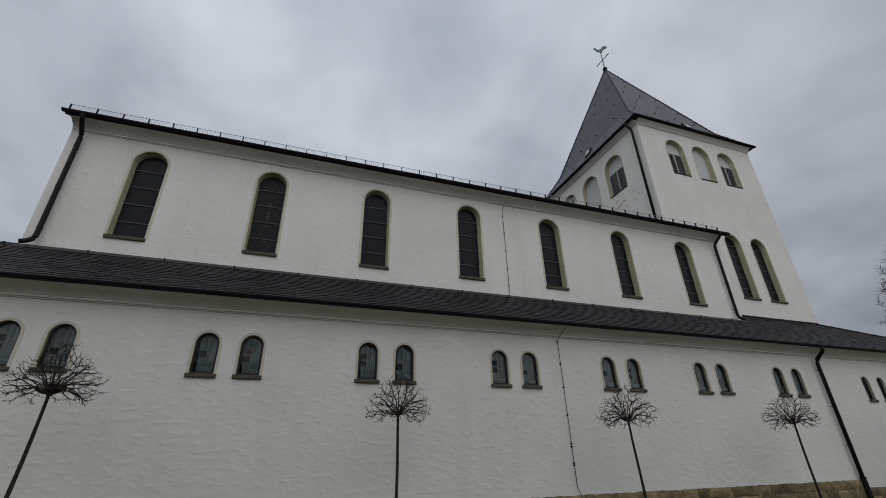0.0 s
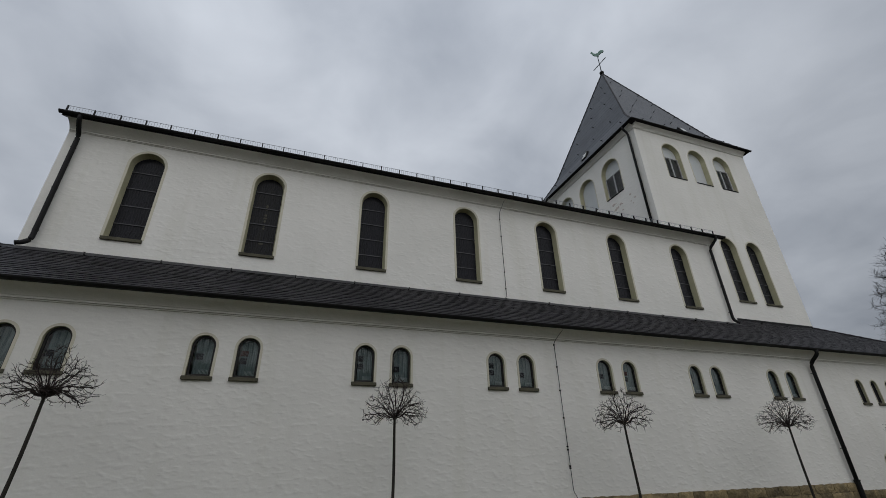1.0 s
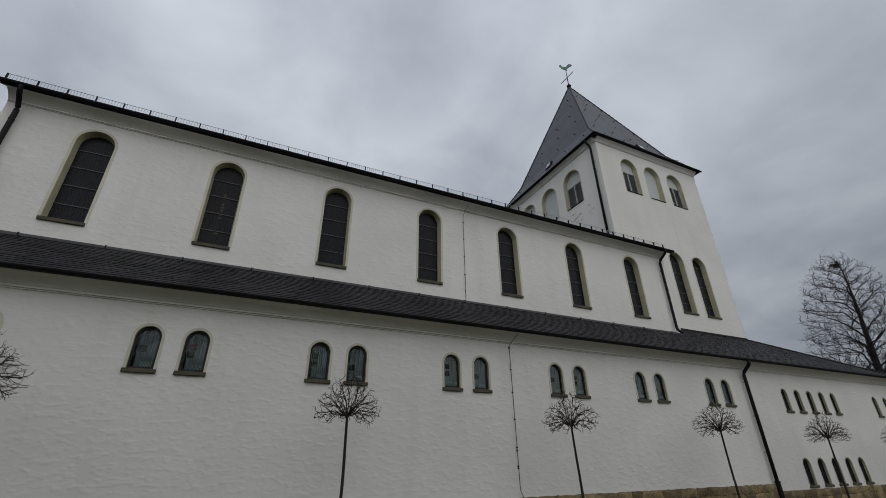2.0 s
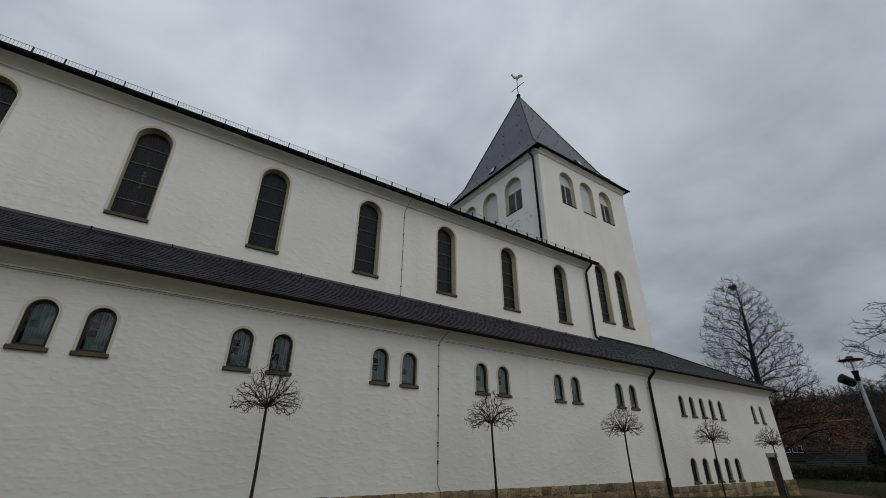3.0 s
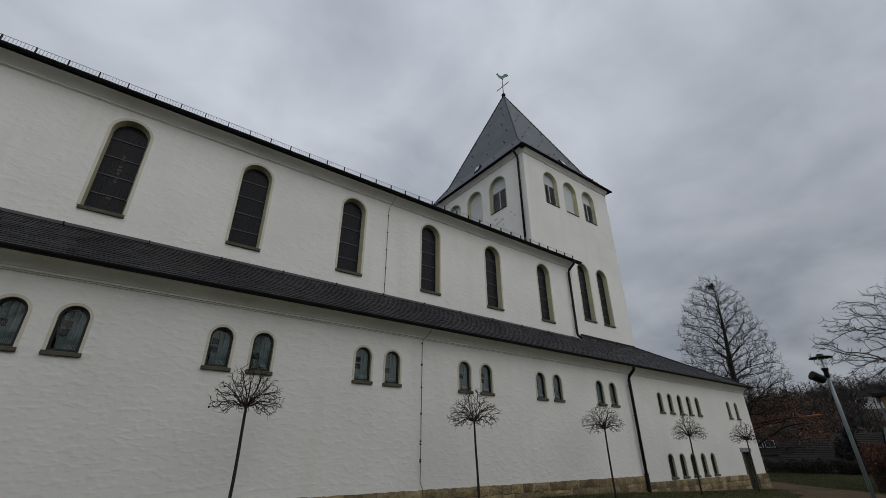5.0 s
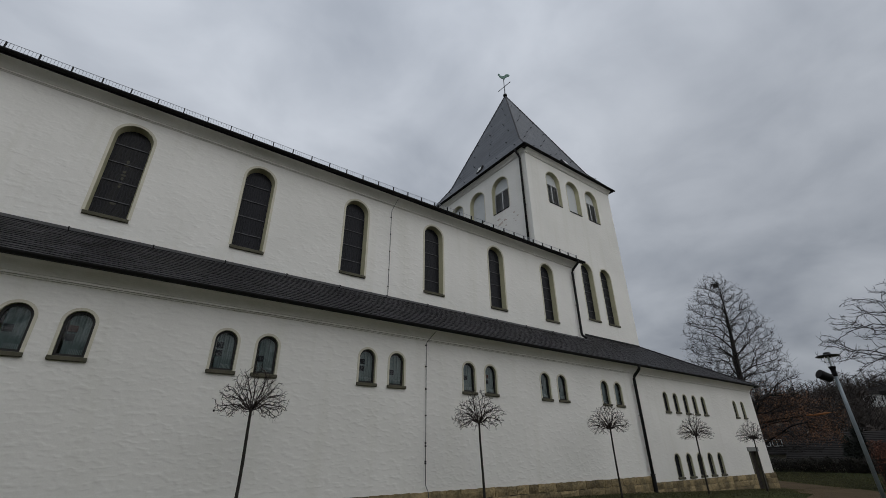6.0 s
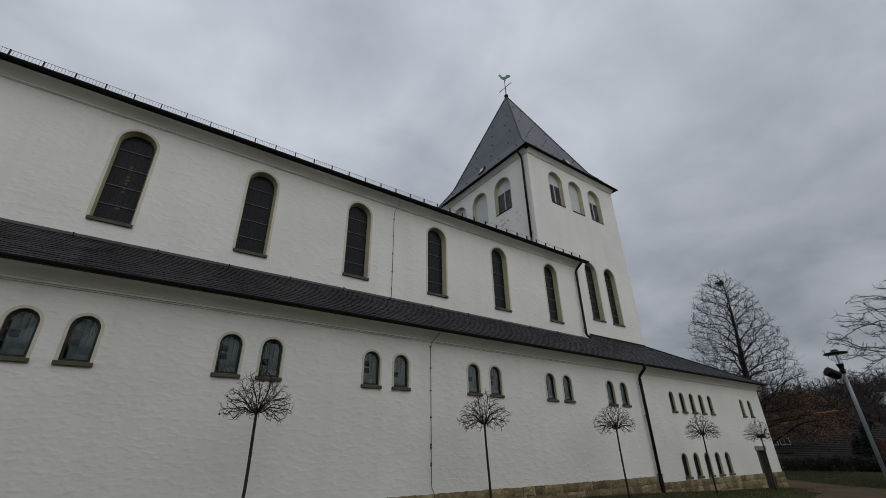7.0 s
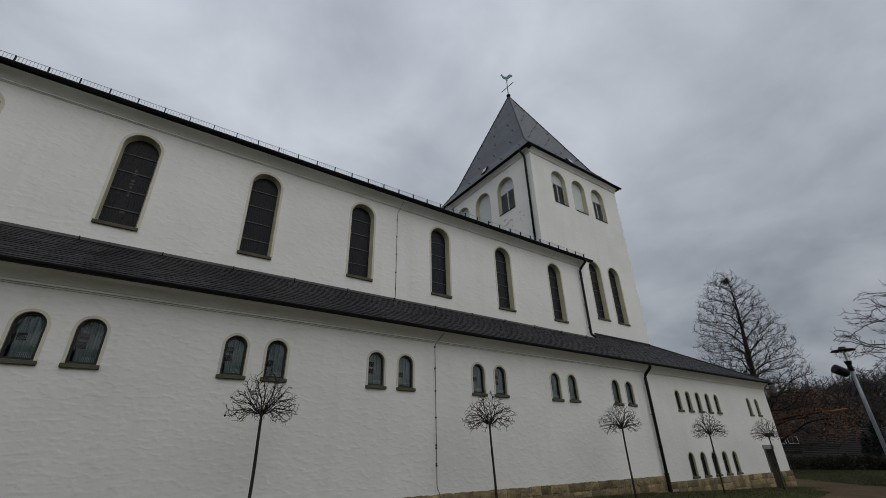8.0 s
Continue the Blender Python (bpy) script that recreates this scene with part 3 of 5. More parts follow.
def upper_meshes(half, foot, top, bars, deep, tag, glass):
    h = top - foot
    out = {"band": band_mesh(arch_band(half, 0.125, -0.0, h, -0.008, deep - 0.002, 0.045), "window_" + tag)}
    bm = box(bmesh.new(), -half - 0.09, half + 0.09, -0.07, deep - 0.02, -0.10, 0.0, 0.012)
    out["sill"] = mesh_of(bm, "sill_" + tag, SILL)
    cuts = [0.0] + [h * f for f in ((0.19, 0.395, 0.60, 0.80) if bars == 4 else (0.17, 0.34, 0.51, 0.68, 0.85))]
    out["panes"] = []
    for a, b in zip(cuts, cuts[1:]):
        out["panes"].append(mesh_of(box(bmesh.new(), -half, half, deep, deep + 0.02, a + 0.012, b - 0.012), "pane_" + tag, glass))
    last = arch(half, 0, h)
    last = [(u, z) for u, z in last if z >= cuts[-1] + 0.012]
    line = [(-half, cuts[-1] + 0.012)] + [p for p in last] + [(half, cuts[-1] + 0.012)]
    if last and last[0][1] > h - half + 0.01:
        half_there = math.sqrt(max(0, half ** 2 - (cuts[-1] + 0.012 - (h - half)) ** 2))
        line = [(-half_there, cuts[-1] + 0.012)] + last + [(half_there, cuts[-1] + 0.012)]
    bm = bmesh.new()
    f, g = [bm.verts.new((u, deep, z)) for u, z in line], [bm.verts.new((u, deep + 0.02, z)) for u, z in line]
    bm.faces.new(f), bm.faces.new(g[::-1])
    for i in range(len(line)):
        j = (i + 1) % len(line)
        bm.faces.new((f[i], f[j], g[j], g[i]))
    out["panes"].append(mesh_of(bm, "pane_" + tag, glass))
    out["bar"] = mesh_of(box(bmesh.new(), -half, half, deep - 0.03, deep + 0.005, -0.014, 0.014), "saddle_bar_" + tag, IRON)
    out["cuts"] = cuts[1:]
    return out


def place_leaded(meshes, at, label):
    w = part("window", meshes["band"], None, church, label, at)
    part("sill", meshes["sill"], None, w)
    for me in meshes["panes"]:
        part("pane", me, None, w)
    for z in meshes["cuts"]:
        part("saddle_bar", meshes["bar"], None, w, at=(0, 0, z))
    return w


NAVE_SET = upper_meshes(0.44, 7.69, 10.81, 4, 0.25, "nave", LEAD_GLASS)
NAVE_MOTIF = upper_meshes(0.44, 7.69, 10.81, 4, 0.25, "nave_motif", LEAD_YELLOW)
for i, c in enumerate(NAVE_W):
    w = place_leaded(NAVE_MOTIF if i == 1 else NAVE_SET, (c, NY, 7.69),
                     "leaded window with a faint ochre motif" if i == 1 else "tall dark leaded window in cream band")
    if i == 1:
        for z, r, k in ((1.98, 0.04, 1.6), (1.86, 0.06, 0.8), (1.62, 0.045, 1.1), (1.50, 0.065, 0.6), (1.38, 0.035, 1.6), (1.20, 0.045, 0.8), (1.10, 0.035, 1.2), (0.52, 0.08, 0.5)):
            bm = turned([(r * 0.55, 0), (r, 0.004), (r * 0.95, 0.008), (r * 0.45, 0.010)], 14)
            bmesh.ops.transform(bm, matrix=Matrix.Translation((0.02, 0.250, z)) @ Matrix.Scale(k, 4, (0, 0, 1)) @ Matrix.Rotation(radians(90), 4, "X"), verts=bm.verts)
            part("ochre_glass", bm, MOTIF, w)
TOWER_SET = upper_meshes(0.52, 8.78, 12.5, 5, 0.27, "tower", LEAD_GLASS)
for c in (22.40, 24.39):
    place_leaded(TOWER_SET, (c, TY, 8.78), "tall narrow leaded tower window")


def small_set(half, foot, top, deep, band, tag, clear):
    h = top - foot
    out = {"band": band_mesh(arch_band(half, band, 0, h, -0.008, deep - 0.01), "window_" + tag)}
    out["sill"] = mesh_of(box(bmesh.new(), -half - band - 0.005, half + band + 0.005, -0.06, deep - 0.01, -0.085, 0.0, 0.012), "sill_" + tag, SILL)
    fr = arch_band(half - 0.05, 0.05, 0.05, h - 0.05, deep - 0.005, deep + 0.03)
    box(fr, -half, half, deep - 0.004, deep + 0.03, 0, 0.06)
    out["frame"] = mesh_of(fr, "frame_" + tag, FRAME)
    glass = arch_plate(half - 0.03, 0.03, h - 0.03, deep + 0.014, deep + 0.020)
    if clear:
        # one sheet, so that the mirror image is not doubled
        bmesh.ops.delete(glass, geom=[f for f in glass.faces if f.calc_center_median().y > deep + 0.0145], context="FACES")
    out["pane"] = mesh_of(glass, "pane_" + tag, GLASS if clear else LEAD_GLASS)
    for poly in out["pane"].polygons if clear else ():
        if poly.normal.y > 0:
            out["pane"].flip_normals()
            break
    if clear:
        bm = bmesh.new()
        n = 26
        v = [[bm.verts.new((-0.16 + 0.41 * i / n, deep + 0.075 + 0.004 * math.sin(i * 1.9), z)) for z in (0, h)] for i in range(n + 1)]
        for a, b in zip(v, v[1:]):
            bm.faces.new((a[0], b[0], b[1], a[1]))
        out["blind"] = mesh_of(bm, "blind_" + tag, CURTAIN, True)
        bm = bmesh.new()
        for i in range(9):
            box(bm, -0.02 + 0.027 * i, -0.012 + 0.027 * i, deep + 0.036, deep + 0.044, 0.06, 0.17)
        out["grille"] = mesh_of(bm, "grille_" + tag, WHITE_PANEL)
        out["card"] = mesh_of(box(bmesh.new(), -0.075, 0.075, deep + 0.05, deep + 0.055, -0.07, 0.07), "card_" + tag, CARD_DARK)
        out["card_red"] = mesh_of(box(bmesh.new(), -0.08, 0.08, deep + 0.05, deep + 0.055, -0.065, 0.065), "card_red_" + tag, CARD_RED)
    return out


def place_small(s, at, label, cards=()):
    w = part("window", s["band"], None, church, label, at)
    part("sill", s["sill"], None, w)
    part("frame", s["frame"], None, w)
    p = part("pane", s["pane"], None, w)
    if "blind" in s:
        p.visible_shadow = False
        part("blind", s["blind"], None, w, "pale pleated blind behind the glass")
        part("grille", s["grille"], None, w)
        for x, z, red in cards:
            part("picture_card", s["card_red" if red else "card"], None, w, at=(x, 0, z))
    return w


AISLE_SET = small_set(0.25, 3.38, 4.315, 0.08, 0.06, "aisle", True)
CARDS_A = [(-0.10, 0.60, False), (-0.10, 0.41, False)]
CARDS_B = [(-0.10, 0.38, False)]
for i, c in enumerate(AISLE_W):
    pair, right = divmod(i, 2)
    if pair % 3 == 2:
        cards = [(-0.08, 0.58, True), (-0.09, 0.40, False)] if right else [(-0.06, 0.46, False)]
    else:
        cards = CARDS_B if right else CARDS_A
    place_small(AISLE_SET, (c, 0, 3.38), "small round-headed window with blue-grey glass", cards)
EAST_SET = small_set(0.20, 3.29, 4.17, 0.08, 0.045, "gallery", False)
for c in FIVE_UP + TWO_UP:
    place_small(EAST_SET, (c, 0, 3.29), "narrow round-headed window with dark glass")
LOW_SET = small_set(0.25, 0.50, 1.46, 0.085, 0.045, "low", False)
for c in FIVE_LOW:
    place_small(LOW_SET, (c, 0, 0.50), "low round-headed window in a row of five")


# belfry openings: a white blind panel or a louvre under a white head
def belfry_meshes(half, h):
    deep = 0.27
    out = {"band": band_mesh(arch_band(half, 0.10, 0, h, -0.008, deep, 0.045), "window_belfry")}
    out["sill"] = mesh_of(box(bmesh.new(), -half - 0.02, half + 0.02, -0.04, deep, -0.05, 0.0, 0.01), "sill_belfry", METAL)
    out["panel"] = mesh_of(arch_plate(half, 0, h, deep, deep + 0.04), "blind_panel", WHITE_PANEL)
    bm = box(bmesh.new(), -half, half, deep - 0.03, deep - 0.004, 0.0, 0.05)
    box(bm, -0.03, 0.03, deep - 0.085, deep - 0.004, 0.05, 1.58)
    box(bm, -half, -half + 0.04, deep - 0.08, deep - 0.004, 0.05, 1.58)
    box(bm, half - 0.04, half, deep - 0.08, deep - 0.004, 0.05, 1.58)
    box(bm, -half, half, deep - 0.08, deep - 0.004, 1.58, 1.62)
    out["louvre_frame"] = mesh_of(bm, "louvre_frame", LOUVRE_FRAME)
    bm = bmesh.new()
    for x0, x1 in ((-half + 0.04, -0.03), (0.03, half - 0.04)):
        box(bm, x0, x1, deep - 0.012, deep - 0.005, 0.05, 1.58)
        for i in range(17):
            z = 0.06 + i * 0.09
            v = [bm.verts.new(p) for p in ((x0, deep - 0.078, z), (x1, deep - 0.078, z), (x1, deep - 0.014, z + 0.075), (x0, deep - 0.014, z + 0.075),
                                           (x0, deep - 0.078, z + 0.012), (x1, deep - 0.078, z + 0.012))]
            bm.faces.new((v[0], v[1], v[5], v[4])), bm.faces.new((v[4], v[5], v[2], v[3])), bm.faces.new((v[0], v[3], v[2], v[1]))
    out["louvre"] = mesh_of(bm, "louvre", LOUVRE)
    return out


BELFRY_S, BELFRY_W = belfry_meshes(0.62, 2.48), belfry_meshes(0.72, 2.58)


def place_belfry(meshes, at, turn, louvred):
    w = part("belfry_window", meshes["band"], None, church, "belfry opening with grey louvres" if louvred else "walled-up white belfry opening", at)
    w.rotation_euler = (0, 0, radians(turn))
    part("sill", meshes["sill"], None, w)
    part("blind_panel", meshes["panel"], None, w)
    if louvred:
        part("louvre_frame", meshes["louvre_frame"], None, w)
        part("louvre", meshes["louvre"], None, w)


for i in range(3):
    place_belfry(BELFRY_S, (TOWER_S[i], TY, 16.2), 0, i != 1)
    place_belfry(BELFRY_W, (TX0, TOWER_W[i], 16.08), -90, i != 1)

# door in the end block
door = part("door", box(bmesh.new(), 29.60, 30.52, 0.16, 0.22, -0.42, 1.50), DOOR_WOOD, church, "dark wooden door in a stone frame")
for i in range(6):
    part("plank", box(bmesh.new(), 29.605 + 0.153 * i, 29.605 + 0.153 * i + 0.143, 0.135, 0.162, -0.40, 1.49, 0.006), DOOR_WOOD, door)
part("door_handle", pipe_mesh("door_handle", [(30.42, 0.14, 0.62), (30.42, 0.08, 0.62), (30.31, 0.08, 0.62)], 0.012, GALV, 8, 0.02), None, door)
bm = box(bmesh.new(), 29.36, 30.76, -0.05, 0.2, 1.50, 1.72, 0.015)
part("lintel", bm, GREYSTONE, door, "grey stone lintel")
for x0, x1 in ((29.46, 29.60), (30.52, 30.66)):
    part("door_jamb", box(bmesh.new(), x0, x1, -0.03, 0.2, -0.6, 1.50, 0.012), SILL, door)
part("threshold", box(bmesh.new(), 29.46, 30.66, -0.25, 0.2, -0.75, -0.42, 0.015), GREYSTONE, door)

# roofs
RISE = (7.08 - 5.18) / (NY + 0.42)
EAVE_Y, EAVE_Z, ROOF_E = -0.42, 5.18, 32.45


def roof_z(y):
    return EAVE_Z + RISE * (y - EAVE_Y)


def roof_end(y):
    """Where the hip cuts the south slope."""
    return ROOF_E - (y - EAVE_Y) * (ROOF_E - TX1) / (TY - EAVE_Y)


def slab(bm, pts, thick):
    a, b = [bm.verts.new(p) for p in pts], [bm.verts.new((p[0], p[1], p[2] - thick)) for p in pts]
    bm.faces.new(a), bm.faces.new(b[::-1])
    for i in range(len(pts)):
        j = (i + 1) % len(pts)
        bm.faces.new((a[i], b[i], b[j], a[j]))


bm = bmesh.new()
slab(bm, [(-16.3, EAVE_Y, EAVE_Z), (ROOF_E, EAVE_Y, EAVE_Z), (TX1, TY, roof_z(TY)), (19.85, TY, roof_z(TY)), (19.85, NY, roof_z(NY)), (-16.3, NY, roof_z(NY))], 0.09)
slab(bm, [(ROOF_E, EAVE_Y, EAVE_Z), (ROOF_E, 17.4, EAVE_Z), (TX1, TYB, roof_z(TY)), (TX1, TY, roof_z(TY))], 0.09)
slab(bm, [(-16.3, NY, roof_z(NY)), (-7.6, NY, roof_z(NY)), (-7.6, 6, 5.6), (-16.3, 6, 5.6)], 0.09)
bmesh.ops.triangulate(bm, faces=[f for f in bm.faces if len(f.verts) > 4])
aisle_roof = part("aisle_roof", bm, ROOF_BED, church, "lean-to roof of dark overlapping slates")

bm = bmesh.new()
slab(bm, [(-7.62, 2.22, 11.52), (20.1, 2.22, 11.52), (20.1, 8.5, 15.0), (-7.62, 8.5, 15.0)], 0.12)
slab(bm, [(-7.62, 14.76, 11.52), (20.1, 14.76, 11.52), (20.1, 8.5, 15.0), (-7.62, 8.5, 15.0)], 0.12)
part("nave_roof", bm, SLATE_REST, church, "low-pitched dark nave roof")

APEX = Vector((22.12, 8.75, 31.05))
E0, E1, F0, F1, EZ = TX0 - 0.32, TX1 + 0.32, TY - 0.32, TYB + 0.32, 19.70
bm = bmesh.new()
corners = [(E0, F0, EZ), (E1, F0, EZ), (E1, F1, EZ), (E0, F1, EZ)]
slab(bm, corners, 0.10)
part("tower_eave", bm, METAL, church)


def roof_rise(corner, s):
    """A point on a hip of the spire, which sweeps outwards near the eave."""
    c = Vector(corner)
    k = FLARE * s / 0.16 if s < 0.16 else FLARE * (1 - s) / 0.84
    side = Vector((APEX.x - c.x, APEX.y - c.y, 0)).normalized()
    return c.lerp(APEX, s) + side * k + Vector((0, 0, 0.006))


FLARE = 0.55
for name, a, b, mat in (("tower_roof", 0, 1, TOWER_SLATE), ("tower_roof", 1, 2, TOWER_SLATE_SIDE), ("tower_roof", 2, 3, TOWER_SLATE), ("tower_roof", 3, 0, TOWER_SLATE_SIDE)):
    bm = bmesh.new()
    p, q = Vector(corners[a]), Vector(corners[b])
    rows = []
    for i in range(13):
        s = (0, 0.05, 0.10, 0.16, 0.24, 0.34, 0.44, 0.54, 0.64, 0.74, 0.84, 0.93, 1.0)[i]
        l, r = roof_rise(p, s), roof_rise(q, s)
        rows.append([bm.verts.new(l.lerp(r, k / 8)) for k in range(9)])
    for u, v in zip(rows, rows[1:]):
        for k in range(8):
            bm.faces.new((u[k], u[k + 1], v[k + 1], v[k]))
    part(name, bm, mat, church, "steep pyramid roof face of grey slates")
for c in corners:
    line = [(roof_rise(c, i / 60) + Vector((0, 0, 0.015 * (i % 2))), 0.05 + 0.010 * (i % 2)) for i in range(60)]
    part("hip_cap", raw_mesh("hip_cap", *tubes([line], 6), SLATE_REST), None, church)

# roof hooks and hatches on the tower
hook = raw_mesh("roof_hook", *tubes([[((0, 0.05, 0), 0.025), ((0, 0.0, 0.04), 0.025), ((0, -0.07, 0.07), 0.03), ((0, -0.12, 0.05), 0.025)]], 5), METAL)
for face in (0, 3):
    p, q = Vector(corners[face]), Vector(corners[(face + 1) % 4])
    for row, s in enumerate((0.08, 0.22, 0.36, 0.50, 0.64, 0.78)):
        n = max(2, int(6 * (1 - s)))
        for k in range(n):
            u = (k + (0.35 if row % 2 else 0.65)) / n
            spot = roof_rise(p, s).lerp(roof_rise(q, s), u)
            ob = part("roof_hook", hook, None, church, at=spot)
            ob.rotation_euler = (0, 0, radians(0 if face == 0 else -90))


def hatch(at, turn, pitch):
    m = Matrix.Translation(at) @ Matrix.Rotation(radians(turn), 4, "Z") @ Matrix.Rotation(radians(pitch), 4, "X")
    bm = box(bmesh.new(), -0.26, 0.26, -0.34, 0.34, -0.02, 0.12, 0.02)
    bmesh.ops.transform(bm, matrix=m, verts=bm.verts)
    h = part("roof_hatch", bm, METAL, church, "small roof hatch with a pale pane")
    bm = box(bmesh.new(), -0.17, 0.17, -0.22, 0.22, 0.122, 0.135)
    bmesh.ops.transform(bm, matrix=m, verts=bm.verts)
    part("hatch_pane", bm, WHITE_PANEL, h)


def on_roof(face, s, u):
    p, q = Vector(corners[face]), Vector(corners[(face + 1) % 4])
    return roof_rise(p, s).lerp(roof_rise(q, s), u)


PITCH_S = math.degrees(math.atan2(APEX.z - EZ, APEX.y - F0))
PITCH_W = math.degrees(math.atan2(APEX.z - EZ, APEX.x - E0))
hatch(on_roof(0, 0.07, 0.50), 0, PITCH_S)
hatch(on_roof(3, 0.10, 0.52), -90, PITCH_W)

# ball, cross and cock on the spire
TOP = APEX + Vector((0, 0, 0.05))
bm = turned([(0.02, -0.16), (0.10, -0.14), (0.17, -0.06), (0.19, 0.02), (0.17, 0.10), (0.10, 0.17), (0.02, 0.19)], 16)
bmesh.ops.transform(bm, matrix=Matrix.Translation(TOP), verts=bm.verts)
finial = part("finial", bm, METAL, church, "dark ball finial with cross and cock", smooth=True)
part("rod", raw_mesh("rod", *tubes([[(TOP, 0.045), (TOP + Vector((0, 0, 2.05)), 0.03)]], 8), GALV), None, finial)
part("cross_bar", raw_mesh("cross_bar", *tubes([[(TOP + Vector((0.04, -0.75, 1.1)), 0.035), (TOP + Vector((-0.04, 0.75, 1.1)), 0.035)]], 6), GALV), None, finial)
cock = [(-0.52, 0.42), (-0.44, 0.40), (-0.47, 0.52), (-0.40, 0.56), (-0.33, 0.50), (-0.30, 0.34), (-0.12, 0.22), (0.08, 0.24), (0.20, 0.42), (0.36, 0.50),
        (0.52, 0.44), (0.60, 0.30), (0.50, 0.20), (0.36, 0.16), (0.20, 0.02), (0.06, -0.08), (0.10, -0.22), (0.00, -0.22), (-0.04, -0.10), (-0.22, -0.02), (-0.36, 0.14), (-0.40, 0.32)]
bm = bmesh.new()
f = bm.faces.new([bm.verts.new((x, -0.035, z)) for x, z in cock])
ex = bmesh.ops.extrude_face_region(bm, geom=[f])
bmesh.ops.translate(bm, vec=(0, 0.07, 0), verts=[v for v in ex["geom"] if isinstance(v, bmesh.types.BMVert)])
bmesh.ops.triangulate(bm, faces=[f for f in bm.faces if len(f.verts) > 4])
bmesh.ops.transform(bm, matrix=Matrix.Translation(TOP + Vector((0, 0, 2.2))) @ Matrix.Rotation(radians(-36), 4, "Z"), verts=bm.verts)
part("weathercock", bm, VERDIGRIS, finial, "verdigris weathercock")


# gutters, flashings and pipes
def gutter(y, z, x0, x1, r=0.085, label="black half-round gutter"):
    prof = [(y + r * math.cos(a), z + r * math.sin(a)) for a in [math.pi + math.pi * i / 8 for i in range(9)]]
    prof += [(y + (r - 0.012) * math.cos(a), z + (r - 0.012) * math.sin(a)) for a in [2 * math.pi - math.pi * i / 8 for i in range(9)]]
    part("gutter", sweep(prof, x0, x1, 24), METAL, church, label)


gutter(-0.46, 5.17, -16.3, 32.55)
part("fascia", box(bmesh.new(), -16.3, 32.45, -0.40, -0.28, 5.128, 5.17), METAL, church)
gutter(2.16, 11.52, -7.68, 20.15, 0.085)
gutter(F0 - 0.05, EZ, E0 - 0.1, E1 + 0.1, 0.075)
gutter_side = sweep([(0.075 * math.cos(a), 0.075 * math.sin(a)) for a in [math.pi + math.pi * i / 8 for i in range(9)]], -F1, -F0 + 0.1)
bmesh.ops.transform(gutter_side, matrix=Matrix.Translation((E0 - 0.05, 0, EZ)) @ Matrix.Rotation(radians(-90), 4, "Z"), verts=gutter_side.verts)
part("gutter", gutter_side, METAL, church)
part("flashing", box(bmesh.new(), -7.45, 19.8, NY - 0.03, NY - 0.003, 7.0, 7.10), METAL, church, "dark lead flashing along the wall foot")
for k in range(14):
    apron, x0, x1 = bmesh.new(), -7.45 + 27.25 * k / 14, -7.45 + 27.25 * (k + 1) / 14 - 0.012
    v = [apron.verts.new((x, y, roof_z(y) + d)) for d in (0.046, 0.036) for x, y in ((x0, NY - 0.40), (x1, NY - 0.40), (x1, NY - 0.032), (x0, NY - 0.032))]
    for q in ((0, 1, 2, 3), (7, 6, 5, 4), (0, 4, 5, 1), (1, 5, 6, 2), (2, 6, 7, 3), (3, 7, 4, 0)):
        apron.faces.new([v[i] for i in q])
    part("lead_sheet", apron, LEAD, aisle_roof)
part("flashing", box(bmesh.new(), 19.86, TX1 - 0.01, TY - 0.035, TY - 0.003, 7.55, 7.76), METAL, church)


def downpipe(points, r, brackets, toward, foot=None):
    p = part("downpipe", pipe_mesh("downpipe", points, r, METAL, 12, 0.16), None, church, "black metal rainwater pipe")
    for z in brackets:
        x, y, _ = points[2]
        bm = turned([(r + 0.002, -0.015), (r + 0.008, -0.015), (r + 0.008, 0.015), (r + 0.002, 0.015)], 12)
        bmesh.ops.transform(bm, matrix=Matrix.Translation((x, y, z)), verts=bm.verts)
        dx, dy = toward
        box(bm, x - 0.012 + min(0, dx) * 0.18, x + 0.012 + max(0, dx) * 0.18, y - 0.012, y + max(0.012, dy * 0.18), z - 0.012, z + 0.012)
        part("bracket", bm, METAL, p)
    if foot:
        bm = turned([(r + 0.01, foot[0]), (r + 0.022, foot[0] + 0.01), (r + 0.022, foot[1] - 0.05), (r + 0.035, foot[1] - 0.04), (r + 0.035, foot[1])], 12)
        bmesh.ops.transform(bm, matrix=Matrix.Translation((*points[2][:2], 0)), verts=bm.verts)
        part("stand_pipe", bm, METAL, p)


downpipe([(19.05, -0.47, 5.12), (19.05, -0.47, 4.96), (19.02, -0.13, 4.66), (19.02, -0.13, -0.15)], 0.065, (4.3, 3.0, 1.7), (0, 1), (-0.1, 0.72))
downpipe([(-7.12, 2.16, 11.46), (-7.12, 2.16, 11.30), (-7.15, 2.55, 10.95), (-7.15, 2.55, 7.28), (-7.24, 2.44, 7.13), (-7.36, 2.36, 7.06)], 0.066, (10.5, 9.0, 7.6), (0, 1))
downpipe([(19.5, 2.16, 11.46), (19.5, 2.16, 11.30), (19.40, 2.55, 10.95), (19.40, 2.55, 7.22), (19.46, 2.44, 7.10), (19.52, 2.36, 7.03)], 0.065, (10.4, 8.9, 7.6), (0, 1))
downpipe([(E0 - 0.05, 4.05, 19.64), (E0 - 0.05, 4.05, 19.5), (TX0 - 0.12, 3.98, 19.15), (TX0 - 0.12, 3.98, 11.6)], 0.07, (18.0, 15.5, 13.5), (1, 0))


